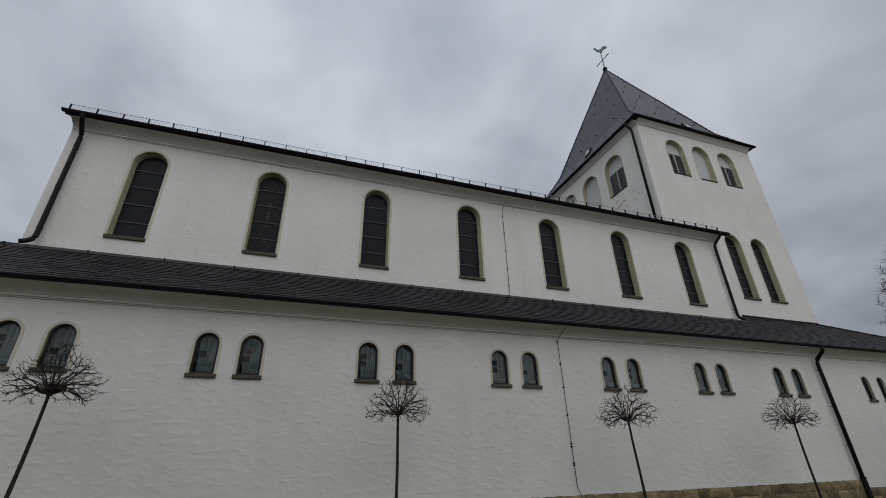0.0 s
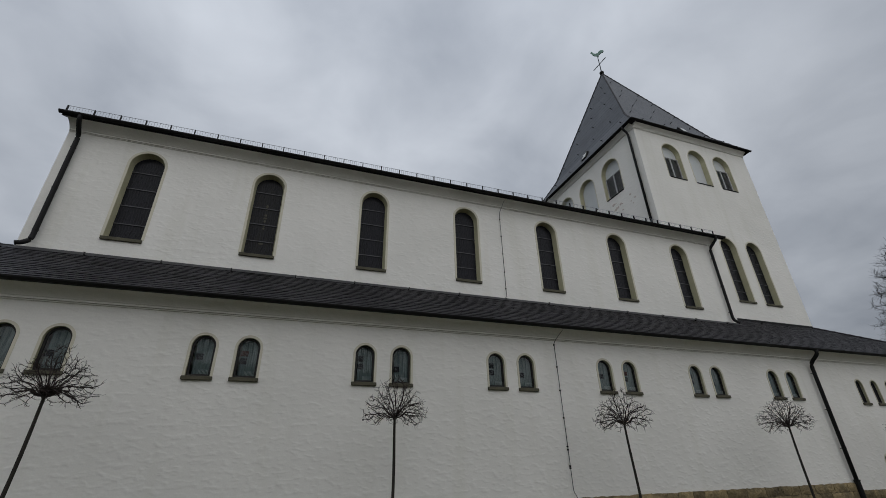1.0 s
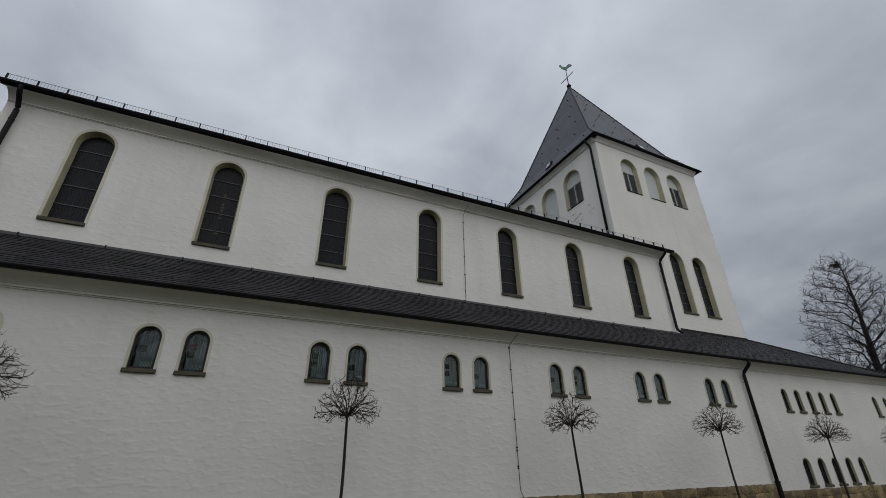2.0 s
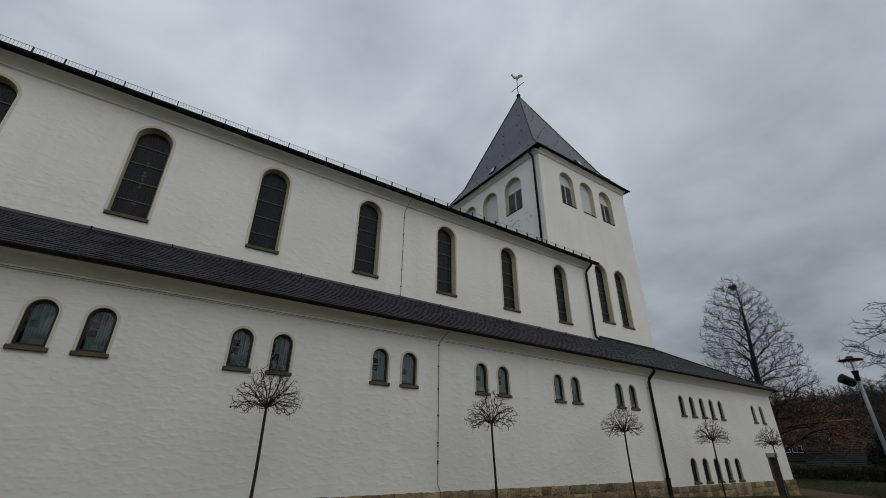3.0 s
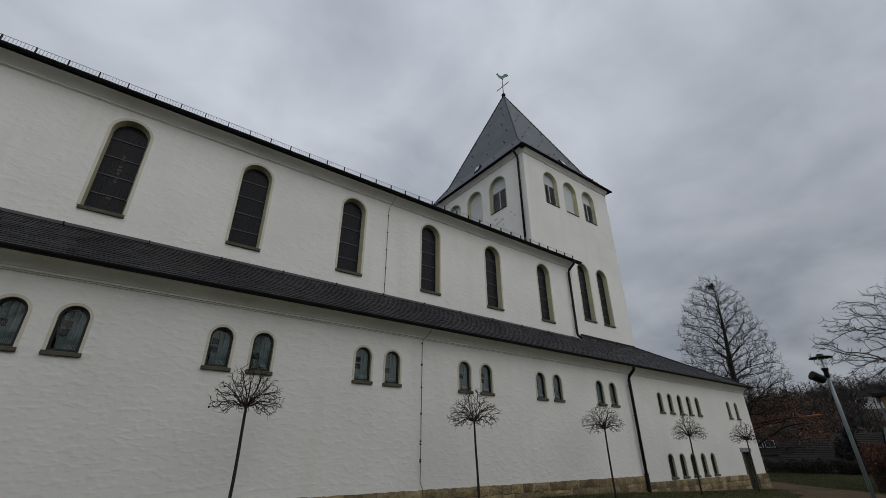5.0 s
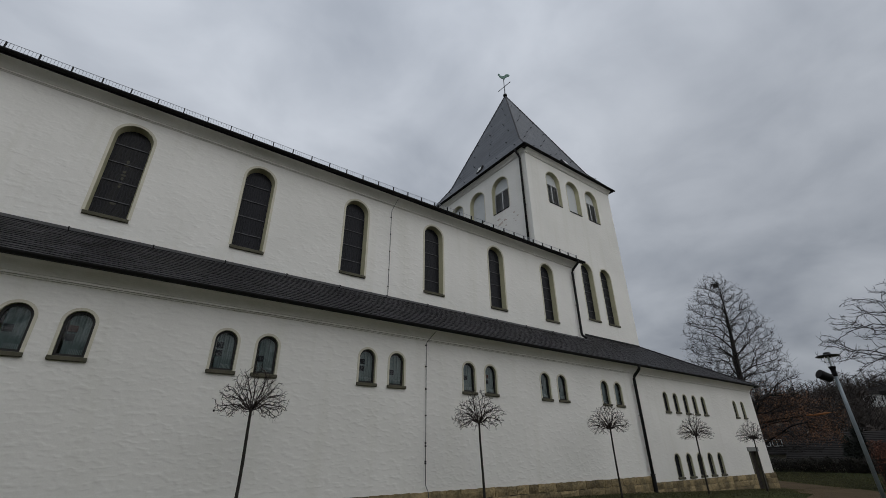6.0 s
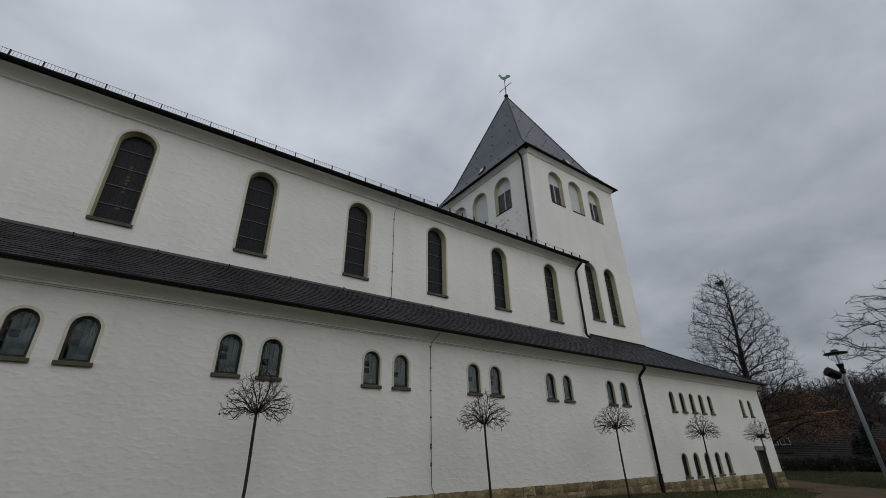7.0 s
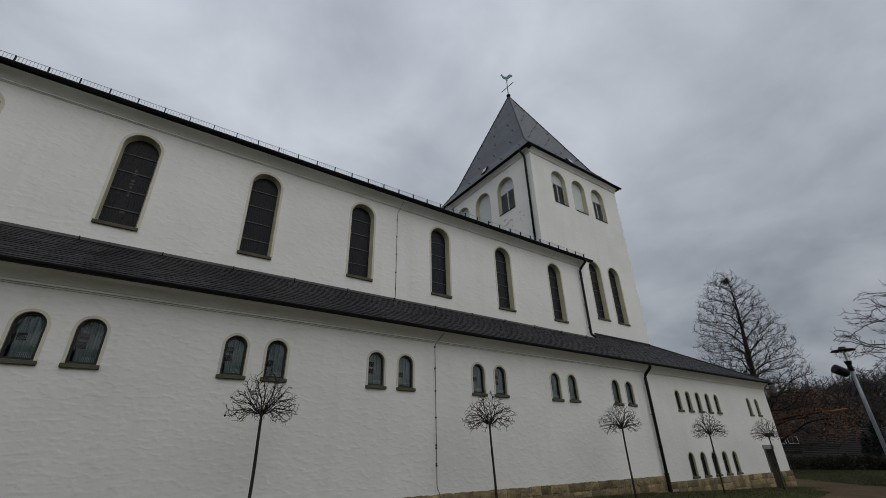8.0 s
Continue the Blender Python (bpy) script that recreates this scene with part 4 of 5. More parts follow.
def conductor(points, clips):
    c = part("lightning_conductor", pipe_mesh("lightning_conductor", points, 0.009, GALV, 6, 0.05), None, church, "thin wire of a lightning conductor")
    me = to_mesh(box(bmesh.new(), -0.022, 0.022, -0.04, 0.0, -0.02, 0.02, 0.006), "wire_clip", METAL)
    for p in clips:
        part("wire_clip", me, None, c, at=p)


conductor([(7.72, -0.40, 5.06), (7.62, -0.07, 4.80), (7.60, -0.03, 4.72), (7.60, -0.03, 0.80), (7.65, -0.10, 0.62), (7.65, -0.12, 0.2)],
          [(7.6, -0.0, z) for z in (4.68, 4.02, 3.35, 2.60, 1.86, 1.78, 1.38, 1.33)])
conductor([(7.70, 2.3, 11.36), (7.62, NY - 0.03, 10.95), (7.60, NY - 0.03, 10.8), (7.60, NY - 0.03, 7.15)], [(7.6, NY, z) for z in (10.6, 9.8, 9.0, 8.2, 7.5)])

# snow guard along the nave eave
guard = part("snow_guard", raw_mesh("snow_guard", *tubes([[((-7.68, 2.38, z), 0.008), ((19.9, 2.38, z), 0.008)] for z in (11.70, 11.93)], 5), PICKET), None, church, "low steel snow guard fence")
post = to_mesh(box(bmesh.new(), -0.014, 0.014, -0.012, 0.05, -0.08, 0.25), "guard_post", METAL)
lines = [[((0.08 * k, 0, 0.0), 0.006), ((0.08 * k, 0, 0.23), 0.006)] for k in range(1, 9)]
panel = raw_mesh("guard_panel", *tubes(lines, 4), PICKET)
for i in range(39):
    x = -7.66 + 0.722 * i
    if x < 19.9:
        part("guard_post", post, None, guard, at=(x, 2.38, 11.69))
    if x < 19.2:
        tagged(part("guard_panel", panel, None, guard, at=(x, 2.38, 11.70)), kind="stuff")

# hooks near the top of the lean-to roof
small_hook = raw_mesh("snow_hook", *tubes([[((0, 0.1, 0.06), 0.014), ((0, -0.05, 0.05), 0.016), ((0, -0.09, 0.10), 0.018), ((0, -0.02, 0.13), 0.014)]], 5), METAL)
for i in range(25):
    x = -15 + 1.86 * i
    y = (NY if x < 19.9 else TY) - 0.42
    if x < roof_end(y) - 0.3:
        part("snow_hook", small_hook, None, church, at=(x, y, roof_z(y)))

# ---- plants ----
def branching(seed, points, stem, step, reach, kill, tip, power=2.3, rounds=160, pull=(0, 0, 0), onward=0.5, stray=0.12, heart=0.6):
    """Grows limbs from the stem, rows of (point, row it springs from), towards a cloud of buds. Returns limbs as lines of (point, radius), thickest first."""
    rng = np.random.default_rng(seed)
    at, parent = [np.array(p, float) for p, _ in stem], [n for _, n in stem]
    heads = [(at[i] - at[n]) / (np.linalg.norm(at[i] - at[n]) + 1e-6) if n >= 0 else np.array((0, 0, 1.0)) for i, n in enumerate(parent)]
    sprung = {}
    buds = np.array(points, float)
    gap = np.linalg.norm(buds[:, None] - np.array(at)[None], axis=2)
    near, dist = gap.argmin(1), gap.min(1)
    for _ in range(rounds):
        live = np.nonzero(dist < reach)[0]
        if not len(live):
            break
        d = buds[live] - np.array(at)[near[live]]
        d /= np.linalg.norm(d, axis=1)[:, None] + 1e-6
        total = np.zeros((len(at), 3))
        np.add.at(total, near[live], d)
        first, fresh = len(at), []
        for n in np.unique(near[live]):
            w = total[n] / (np.linalg.norm(total[n]) + 1e-6) + onward * heads[n] + rng.normal(0, stray, 3) + np.array(pull)
            w /= np.linalg.norm(w) + 1e-6
            p = at[n] + step * w
            out = p - np.array((0, 0, heart * p[2]))
            outward = w.dot(out) > 0.25 * np.linalg.norm(out)
            if outward and all(np.linalg.norm(p - q) > 0.4 * step for q in sprung.get(n, ())):
                sprung.setdefault(n, []).append(p)
                fresh.append(p)
                at.append(p)
                parent.append(int(n))
                heads.append(w)
        if not fresh:
            break
        gap = np.linalg.norm(buds[:, None] - np.array(fresh)[None], axis=2)
        better = gap.min(1) < dist
        near = np.where(better, first + gap.argmin(1), near)
        dist = np.where(better, gap.min(1), dist)
        keep = dist > kill
        buds, near, dist = buds[keep], near[keep], dist[keep]
        if not len(buds):
            break
    size, kids = [0.0] * len(at), [[] for _ in at]
    for n in range(len(at) - 1, -1, -1):
        size[n] = (size[n] or tip ** power)
        if parent[n] >= 0:
            size[parent[n]] += size[n]
            kids[parent[n]].append(n)
    radius = [v ** (1 / power) for v in size]
    limbs, forks = [], [(0, None)]
    while forks:
        n, before = forks.pop()
        line = [] if before is None else [(Vector(at[before]), radius[n])]
        while True:
            line.append((Vector(at[n]), radius[n]))
            if not kids[n]:
                break
            order = sorted(kids[n], key=lambda k: -size[k])
            forks += [(k, n) for k in order[1:]]
            n = order[0]
        if len(line) > 1:
            limbs.append(line)
    return sorted(limbs, key=lambda l: -l[0][1])


def twigs_on(rng, limbs, thin, length, often, radius, lift=0.15, spread=0.9):
    """Fine shoots along every thin stretch of the limbs."""
    out = []
    for line in limbs:
        for (p, r), (q, _) in zip(line, line[1:]):
            if r > thin:
                continue
            ahead = (q - p).normalized()
            for _ in range(int(often + rng.random())):
                d = (ahead + spread * Vector((rng.uniform(-1, 1), rng.uniform(-1, 1), rng.uniform(-1, 1))) + Vector((0, 0, lift))).normalized()
                a = p.lerp(q, rng.random())
                l = length * rng.uniform(0.5, 1.2)
                bend = Vector((rng.gauss(0, 0.18), rng.gauss(0, 0.18), rng.gauss(0, 0.18) + lift)) * l
                out.append([(a, radius), (a + d * l * 0.55, radius * 0.85), (a + d * l + bend, radius * 0.55)])
    return out


def crown_cloud(seed, count, rings, side=(0, 0), hollow=0.0):
    """Buds inside a crown given by rings of (height, radius); side shifts the crown as it spreads, hollow keeps them outwards."""
    rng = random.Random(seed)
    z0, z1, widest = rings[0][0], rings[-1][0], max(r for _, r in rings)
    out = []
    while len(out) < count:
        z = rng.uniform(z0, z1)
        r = float(np.interp(z, *zip(*rings)))
        if rng.random() > (r / widest) ** 1.4:
            continue
        a, s = rng.uniform(0, 6.283), math.sqrt(rng.uniform(hollow, 1))
        s *= 1 + 0.12 * noise.noise((2 * math.cos(a), 2 * math.sin(a), 0.7 * z + seed))
        out.append((r * s * math.cos(a) + side[0] * r / widest, r * s * math.sin(a) + side[1] * r / widest, z))
    return out


def ball_tree(name, seed, stem, wide, lean, nest):
    """A young pollarded tree: straight stem, knob, and a low dome of bare arching shoots."""
    rng = random.Random(seed)
    line, n = [], 12
    for i in range(n + 1):
        s = i / n
        line.append((Vector((lean[0] * s + 0.012 * math.sin(5 * s + seed), lean[1] * s, stem * s)), 0.034 - 0.009 * s + (0.012 if i == 0 else 0) + 0.003 * rng.random()))
    head = line[-1][0]
    trunk = raw_mesh("trunk", *tubes([line + [(head + Vector((0, 0, 0.05)), 0.050), (head + Vector((0, 0, 0.10)), 0.032)]], 9), BARK, True)
    k = wide / 0.72
    rings = [(-0.15, 0.48 * k), (0.0, 0.68 * k), (0.18, 0.74 * k), (0.36, 0.68 * k), (0.56, 0.50 * k), (0.76, 0.30 * k), (0.96, 0.10 * k)]
    cloud = [p for p in crown_cloud(seed, 1500, rings, (rng.uniform(-0.05, 0.05), rng.uniform(-0.05, 0.05)), 0.04) if Vector(p).length > 0.24 and not (p[2] < 0 and math.hypot(p[0], p[1]) < 0.42)]
    shoots = [((0, 0, 0), -1), ((0, 0, 0.05), 0)]
    for i in range(38):
        a, up = 2.399 * i + rng.uniform(-0.3, 0.3), (rng.uniform(-0.08, 0.8) if i < 27 else rng.uniform(0.9, 3.0))
        d = Vector((math.cos(a), math.sin(a), up)).normalized()
        for m in range(5):
            shoots.append((Vector((0, 0, 0.05)) + d * 0.045 * (m + 1) + Vector((0, 0, 0.006 * m * m)) * (0.5 if up > 0.9 else 1), len(shoots) - 1 if m else 1))
    limbs = branching(seed, cloud, shoots, 0.045, 0.26, 0.058, 0.0036, 2.35, 60, (0, 0, 0.0), 0.6, 0.16, 0.0)
    limbs = [[(p, min(r, 0.015)) for p, r in l] for l in limbs]
    fine = twigs_on(rng, limbs, 0.0066, 0.085, 0.8, 0.0029, 0.0, 0.6)
    verts, faces = tubes(limbs + fine, 4)
    crown = raw_mesh("crown", [v + head for v in verts], faces, TWIG)
    clump = None
    if nest:
        rows = []
        for _ in range(60):
            a, r = rng.uniform(0, 6.28), rng.uniform(0.02, 0.11)
            c = head + Vector((0.06 + r * math.cos(a), r * math.sin(a), 0.15 + rng.uniform(-0.05, 0.05)))
            d = Vector((rng.uniform(-1, 1), rng.uniform(-1, 1), rng.uniform(-0.3, 0.3))) * 0.12
            rows.append([(c - d, 0.006), (c, 0.008), (c + d, 0.005)])
        clump = raw_mesh("nest", *tubes(rows, 4), TWIG)
    return trunk, crown, clump


SMALL = [(-3.88, 2.66, 0.72, (0.10, 0), True), (2.34, 2.38, 0.70, (0.02, 0), False), (8.40, 2.30, 0.74, (-0.06, 0.0), False),
         (14.5, 2.26, 0.72, (-0.02, 0), False), (20.62, 2.10, 0.72, (0.06, 0), False), (26.55, 2.02, 0.70, (0.16, 0), True)]
for i, (x, top, wide, lean, nest) in enumerate(SMALL):
    foot = level(x - lean[0], -1.5) - 0.03
    t = thing("ball_tree", "young bare ball-headed tree on a thin stem" + (" with a dark nest" if nest else ""), "tree", "row of young trees along the church", (x - lean[0], -1.5, foot))
    trunk, crown, clump = ball_tree("ball_tree", 11 + i, top - foot, wide, lean, nest)
    part("trunk", trunk, None, t)
    part("crown", crown, None, t, "bare dark shoots")
    if i == 1:
        v, f = tubes([[((-0.66, 0, top - foot + 0.17), 0.002), ((-0.67, 0, top - foot + 0.02), 0.002)]], 4)
        strand = part("seed_stalk", raw_mesh("seed_stalk", v, f, TWIG), None, t)
        bm = turned([(0.004, -0.022), (0.016, -0.014), (0.020, 0), (0.014, 0.014), (0.004, 0.022)], 8)
        bmesh.ops.transform(bm, matrix=Matrix.Translation((-0.67, 0, top - foot)), verts=bm.verts)
        part("seed_ball", bm, TWIG, strand, smooth=True)
    if clump:
        part("nest", clump, None, t, "dark nest of twigs")


def bare_tree(seed, height, foot, rings, count, step, reach, kill, tip, side=(0, 0), limbs=20, rise=(0.5, 1.2), base=0.4, pull=(0, 0, 0), shoot=0.5, often=1.0, leader=0.92, power=2.0):
    """A large bare tree: a trunk that wanders a little, limbs that rise from it and then fill the crown, and fine shoots. foot: how high the limbs begin."""
    rng = random.Random(seed)
    rows, n = [], int(height * leader / step)
    for i in range(n + 1):
        s = i / n
        rows.append((Vector((0.25 * math.sin(3.1 * s + seed) - 0.25 * math.sin(seed), 0.3 * math.sin(4.3 * s + 1.3 * seed) - 0.3 * math.sin(1.3 * seed), height * leader * s)), i - 1))
    for k in range(limbs):
        z = foot + (height * leader * 0.94 - foot) * ((k + rng.random() * 0.7) / limbs)
        n0 = min(n, int(z / (height * leader) * n))
        a = 2.399 * k + rng.uniform(-0.4, 0.4)
        up = rise[0] + (rise[1] - rise[0]) * (z - foot) / (height - foot)
        d = Vector((math.cos(a), math.sin(a), up * rng.uniform(0.8, 1.25))).normalized()
        long = base * float(np.interp(z + 1.0, *zip(*rings))) * rng.uniform(0.7, 1.2)
        p, last = rows[n0][0].copy(), n0
        for m in range(max(2, int(long / step))):
            d = (d + Vector((rng.gauss(0, 0.10), rng.gauss(0, 0.10), rng.gauss(-0.02, 0.07)))).normalized()
            p = p + d * step
            rows.append((p.copy(), last))
            last = len(rows) - 1
    cloud = [p for p in crown_cloud(seed, count, rings, side) if p[2] > foot]
    found = branching(seed, cloud, rows, step, reach, kill, tip, power, 150, pull, 0.55, 0.17)
    thick = [l for l in found if l[0][1] > 3.0 * tip]
    thin = [l for l in found if l[0][1] <= 3.0 * tip]
    return thick, thin, twigs_on(rng, found, 2.6 * tip, shoot, often, tip * 0.85)


def plant_tree(name, label, at, thick, thin, shoots, bark, twig):
    t = thing(name, label, "tree", at=at)
    part("trunk", raw_mesh("trunk", *tubes([thick[0]], 9), bark, True), None, t)
    part("crown", raw_mesh("crown", *tubes(thick[1:], 6), bark, True), None, t)
    part("crown_twig", raw_mesh("crown_twig", *tubes(thin + shoots, 3), twig), None, t)["kind"] = "stuff"
    return t


def leaf_cloud(rng, spots, size, per, jitter):
    """Small folded leaves scattered round the given spots."""
    verts, faces = [], []
    for p in spots:
        for _ in range(per):
            c = Vector(p) + Vector((rng.gauss(0, jitter), rng.gauss(0, jitter), rng.gauss(0, jitter)))
            u = Vector((rng.uniform(-1, 1), rng.uniform(-1, 1), rng.uniform(-1, 1))).normalized()
            v = u.orthogonal().normalized()
            s = size * rng.uniform(0.6, 1.3)
            i = len(verts)
            verts += [c - u * s, c + v * s * 0.55, c + u * s, c - v * s * 0.55]
            faces += [(i, i + 1, i + 2), (i, i + 2, i + 3)]
    return verts, faces


# tall tree behind the church, with a nest near its top
LIME = bare_tree(5, 19.6, 5.0, [(4.6, 3.4), (7.0, 4.9), (9.5, 4.6), (12, 4.2), (14.5, 3.7), (17, 2.8), (19.0, 1.6), (20.0, 0.5)], 7500, 0.28, 1.6, 0.36, 0.0105, (0, 0.1), 30, (0.75, 1.8), 0.5, (0, 0, 0.08), 0.5, 2.2)
tall = plant_tree("bare_tree", "tall bare tree with a bird nest near its top", (50, 6.6, level(50, 6.6) - 0.1), *LIME, OLD_BARK, BARE_TWIG)
rng = random.Random(3)
rows = []
NEST = LIME[0][0][int(len(LIME[0][0]) * 0.93)][0] + Vector((0, 0.25, 0.1))
for k in range(170):
    c = NEST + Vector((rng.gauss(0, 0.17), rng.gauss(0, 0.17), rng.gauss(0, 0.15)))
    d = Vector((rng.uniform(-1, 1), rng.uniform(-1, 1), rng.uniform(-0.6, 0.6))) * 0.2
    rows.append([(c - d, 0.012), (c, 0.018), (c + d, 0.010)])
part("nest", raw_mesh("nest", *tubes(rows, 4), OLD_BARK), None, tall, "dark round nest of twigs")

ASH = bare_tree(9, 15.4, 4.0, [(4.0, 4.5), (7, 8.2), (9.6, 9.8), (12, 8.6), (14, 5.8), (15.8, 1.8)], 3800, 0.36, 3.0, 0.74, 0.016, (0, 0), 24, (0.7, 1.5), 0.6, (0, 0, 0.08), 0.34, 2.4, 0.75)
spread_tree = plant_tree("bare_tree", "spreading bare tree with knobbly twigs behind the pavilion", (50.5, -9.3, level(50.5, -9.3) - 0.1), *ASH, OLD_BARK, BARE_TWIG)

# bare trees by the road, which the panes of the aisle mirror
for x, y, turn in ((-7.5, -23.5, 70), (9.0, -23.0, 200)):
    tagged(copy_thing(spread_tree, pose(x, y, level(x, y) - 0.1, 0, 0, turn)), "spreading bare tree beside the road")

# beech that keeps its withered leaves, past the corner of the church
BEECH = bare_tree(21, 8.4, 1.8, [(1.8, 5.5), (3.5, 8.0), (5.5, 8.2), (7.2, 6.8), (8.6, 4.0), (9.3, 0.8)], 5000, 0.32, 2.4, 0.50, 0.013, (0, -0.6), 18, (0.5, 1.1), 0.55, (0, 0, -0.03), 0.5, 1.3, 0.7)
beech = plant_tree("beech_tree", "old beech with withered orange-brown leaves", (56, 10.0, level(56, 10.0) - 0.1), *BEECH, OLD_BARK, BARE_TWIG)
spots = [l[-1][0] for l in BEECH[2] if l[-1][0].y < 0.5 and l[-1][0].z > 3.0 and noise.noise(l[-1][0] * 0.45) > -0.12]
part("foliage", raw_mesh("foliage", *leaf_cloud(random.Random(4), spots, 0.075, 9, 0.22), BROWN_LEAF), None, beech, "sparse withered leaves")
part("limb", raw_mesh("limb", *tubes([[((0, 0, 4.2), 0.12), ((-1.2, -2.3, 4.8), 0.10), ((-2.2, -4.7, 5.1), 0.08), ((-3.0, -6.9, 5.2), 0.06)]], 7), OLD_BARK), None, beech)
part("broken_limb", raw_mesh("broken_limb", *tubes([[((-3.0, -6.8, 5.2), 0.06), ((-3.1, -7.8, 5.22), 0.09), ((-3.2, -8.3, 5.26), 0.09), ((-3.2, -8.8, 5.32), 0.02)]], 7), BROKEN_WOOD), None, beech, "split limb of pale orange wood")


# hedges: a body of twigs under a loose coat of leaves
def hedge(name, label, x0, y0, x1, y1, wide, high, mat, seed, size=0.07, count=5200):
    rng = random.Random(seed)
    a, b = Vector((x0, y0, 0)), Vector((x1, y1, 0))
    along = (b - a).normalized()
    side = Vector((-along.y, along.x, 0))
    t = thing(name, label, "hedge")
    spots, sticks = [], []
    for _ in range(count // 4):
        s, u = rng.random(), rng.uniform(-1, 1)
        p = a.lerp(b, s) + side * u * wide / 2
        top = high * (0.86 + 0.22 * noise.noise((p.x * 0.8, p.y * 0.8, seed))) * (1 - 0.25 * u * u)
        z = level(p.x, p.y) + top * (1 - rng.random() ** 2 * 0.95)
        spots.append((p.x, p.y, z))
        if rng.random() < 0.5:
            g = level(p.x, p.y)
            sticks.append([((p.x, p.y, g - 0.05), 0.02), ((p.x + rng.gauss(0, 0.08), p.y + rng.gauss(0, 0.08), g + top * 0.6), 0.014),
                           ((p.x + rng.gauss(0, 0.2), p.y + rng.gauss(0, 0.2), g + top * 1.04), 0.006)])
    tagged(part("stem_tangle", raw_mesh("stem_tangle", *tubes(sticks, 3), FAR_TWIG), None, t), kind="stuff")
    tagged(part("foliage", raw_mesh("foliage", *leaf_cloud(rng, spots, size, 9, 0.12), mat), None, t), kind="stuff")


hedge("hedge", "dark clipped garden hedge at the lawn's far edge", 61, -12, 64, 22, 1.5, 1.5, DARK_HEDGE, 1, 0.10, 9000)
hedge("beech_hedge", "red-brown beech hedge beside the path", 35.6, -4.1, 36.6, -11.0, 2.2, 2.65, RED_HEDGE, 2, 0.05, 24000)


def conifer(at, high, wide, seed):
    rng = random.Random(seed)
    t = thing("conifer", "dark narrow conifer in the garden", "tree", at=at)
    part("trunk", raw_mesh("trunk", *tubes([[((0, 0, 0), 0.15), ((0, 0, high * 0.5), 0.09), ((0, 0, high), 0.02)]], 7), OLD_BARK), None, t)
    spots = []
    for k in range(420):
        s = rng.random() ** 1.3
        a, r = rng.uniform(0, 6.28), wide * (1 - s) * rng.uniform(0.35, 1.0)
        spots.append((r * math.cos(a), r * math.sin(a), 0.25 + s * (high - 0.25)))
    part("crown", raw_mesh("crown", *leaf_cloud(rng, spots, 0.13, 12, 0.16), CONIFER), None, t)


conifer((63.5, 2.35, level(63.5, 2.35) - 0.05), 4.3, 1.3, 8)
conifer((66, 3.9, level(66, 3.9) - 0.05), 3.4, 0.9, 18)


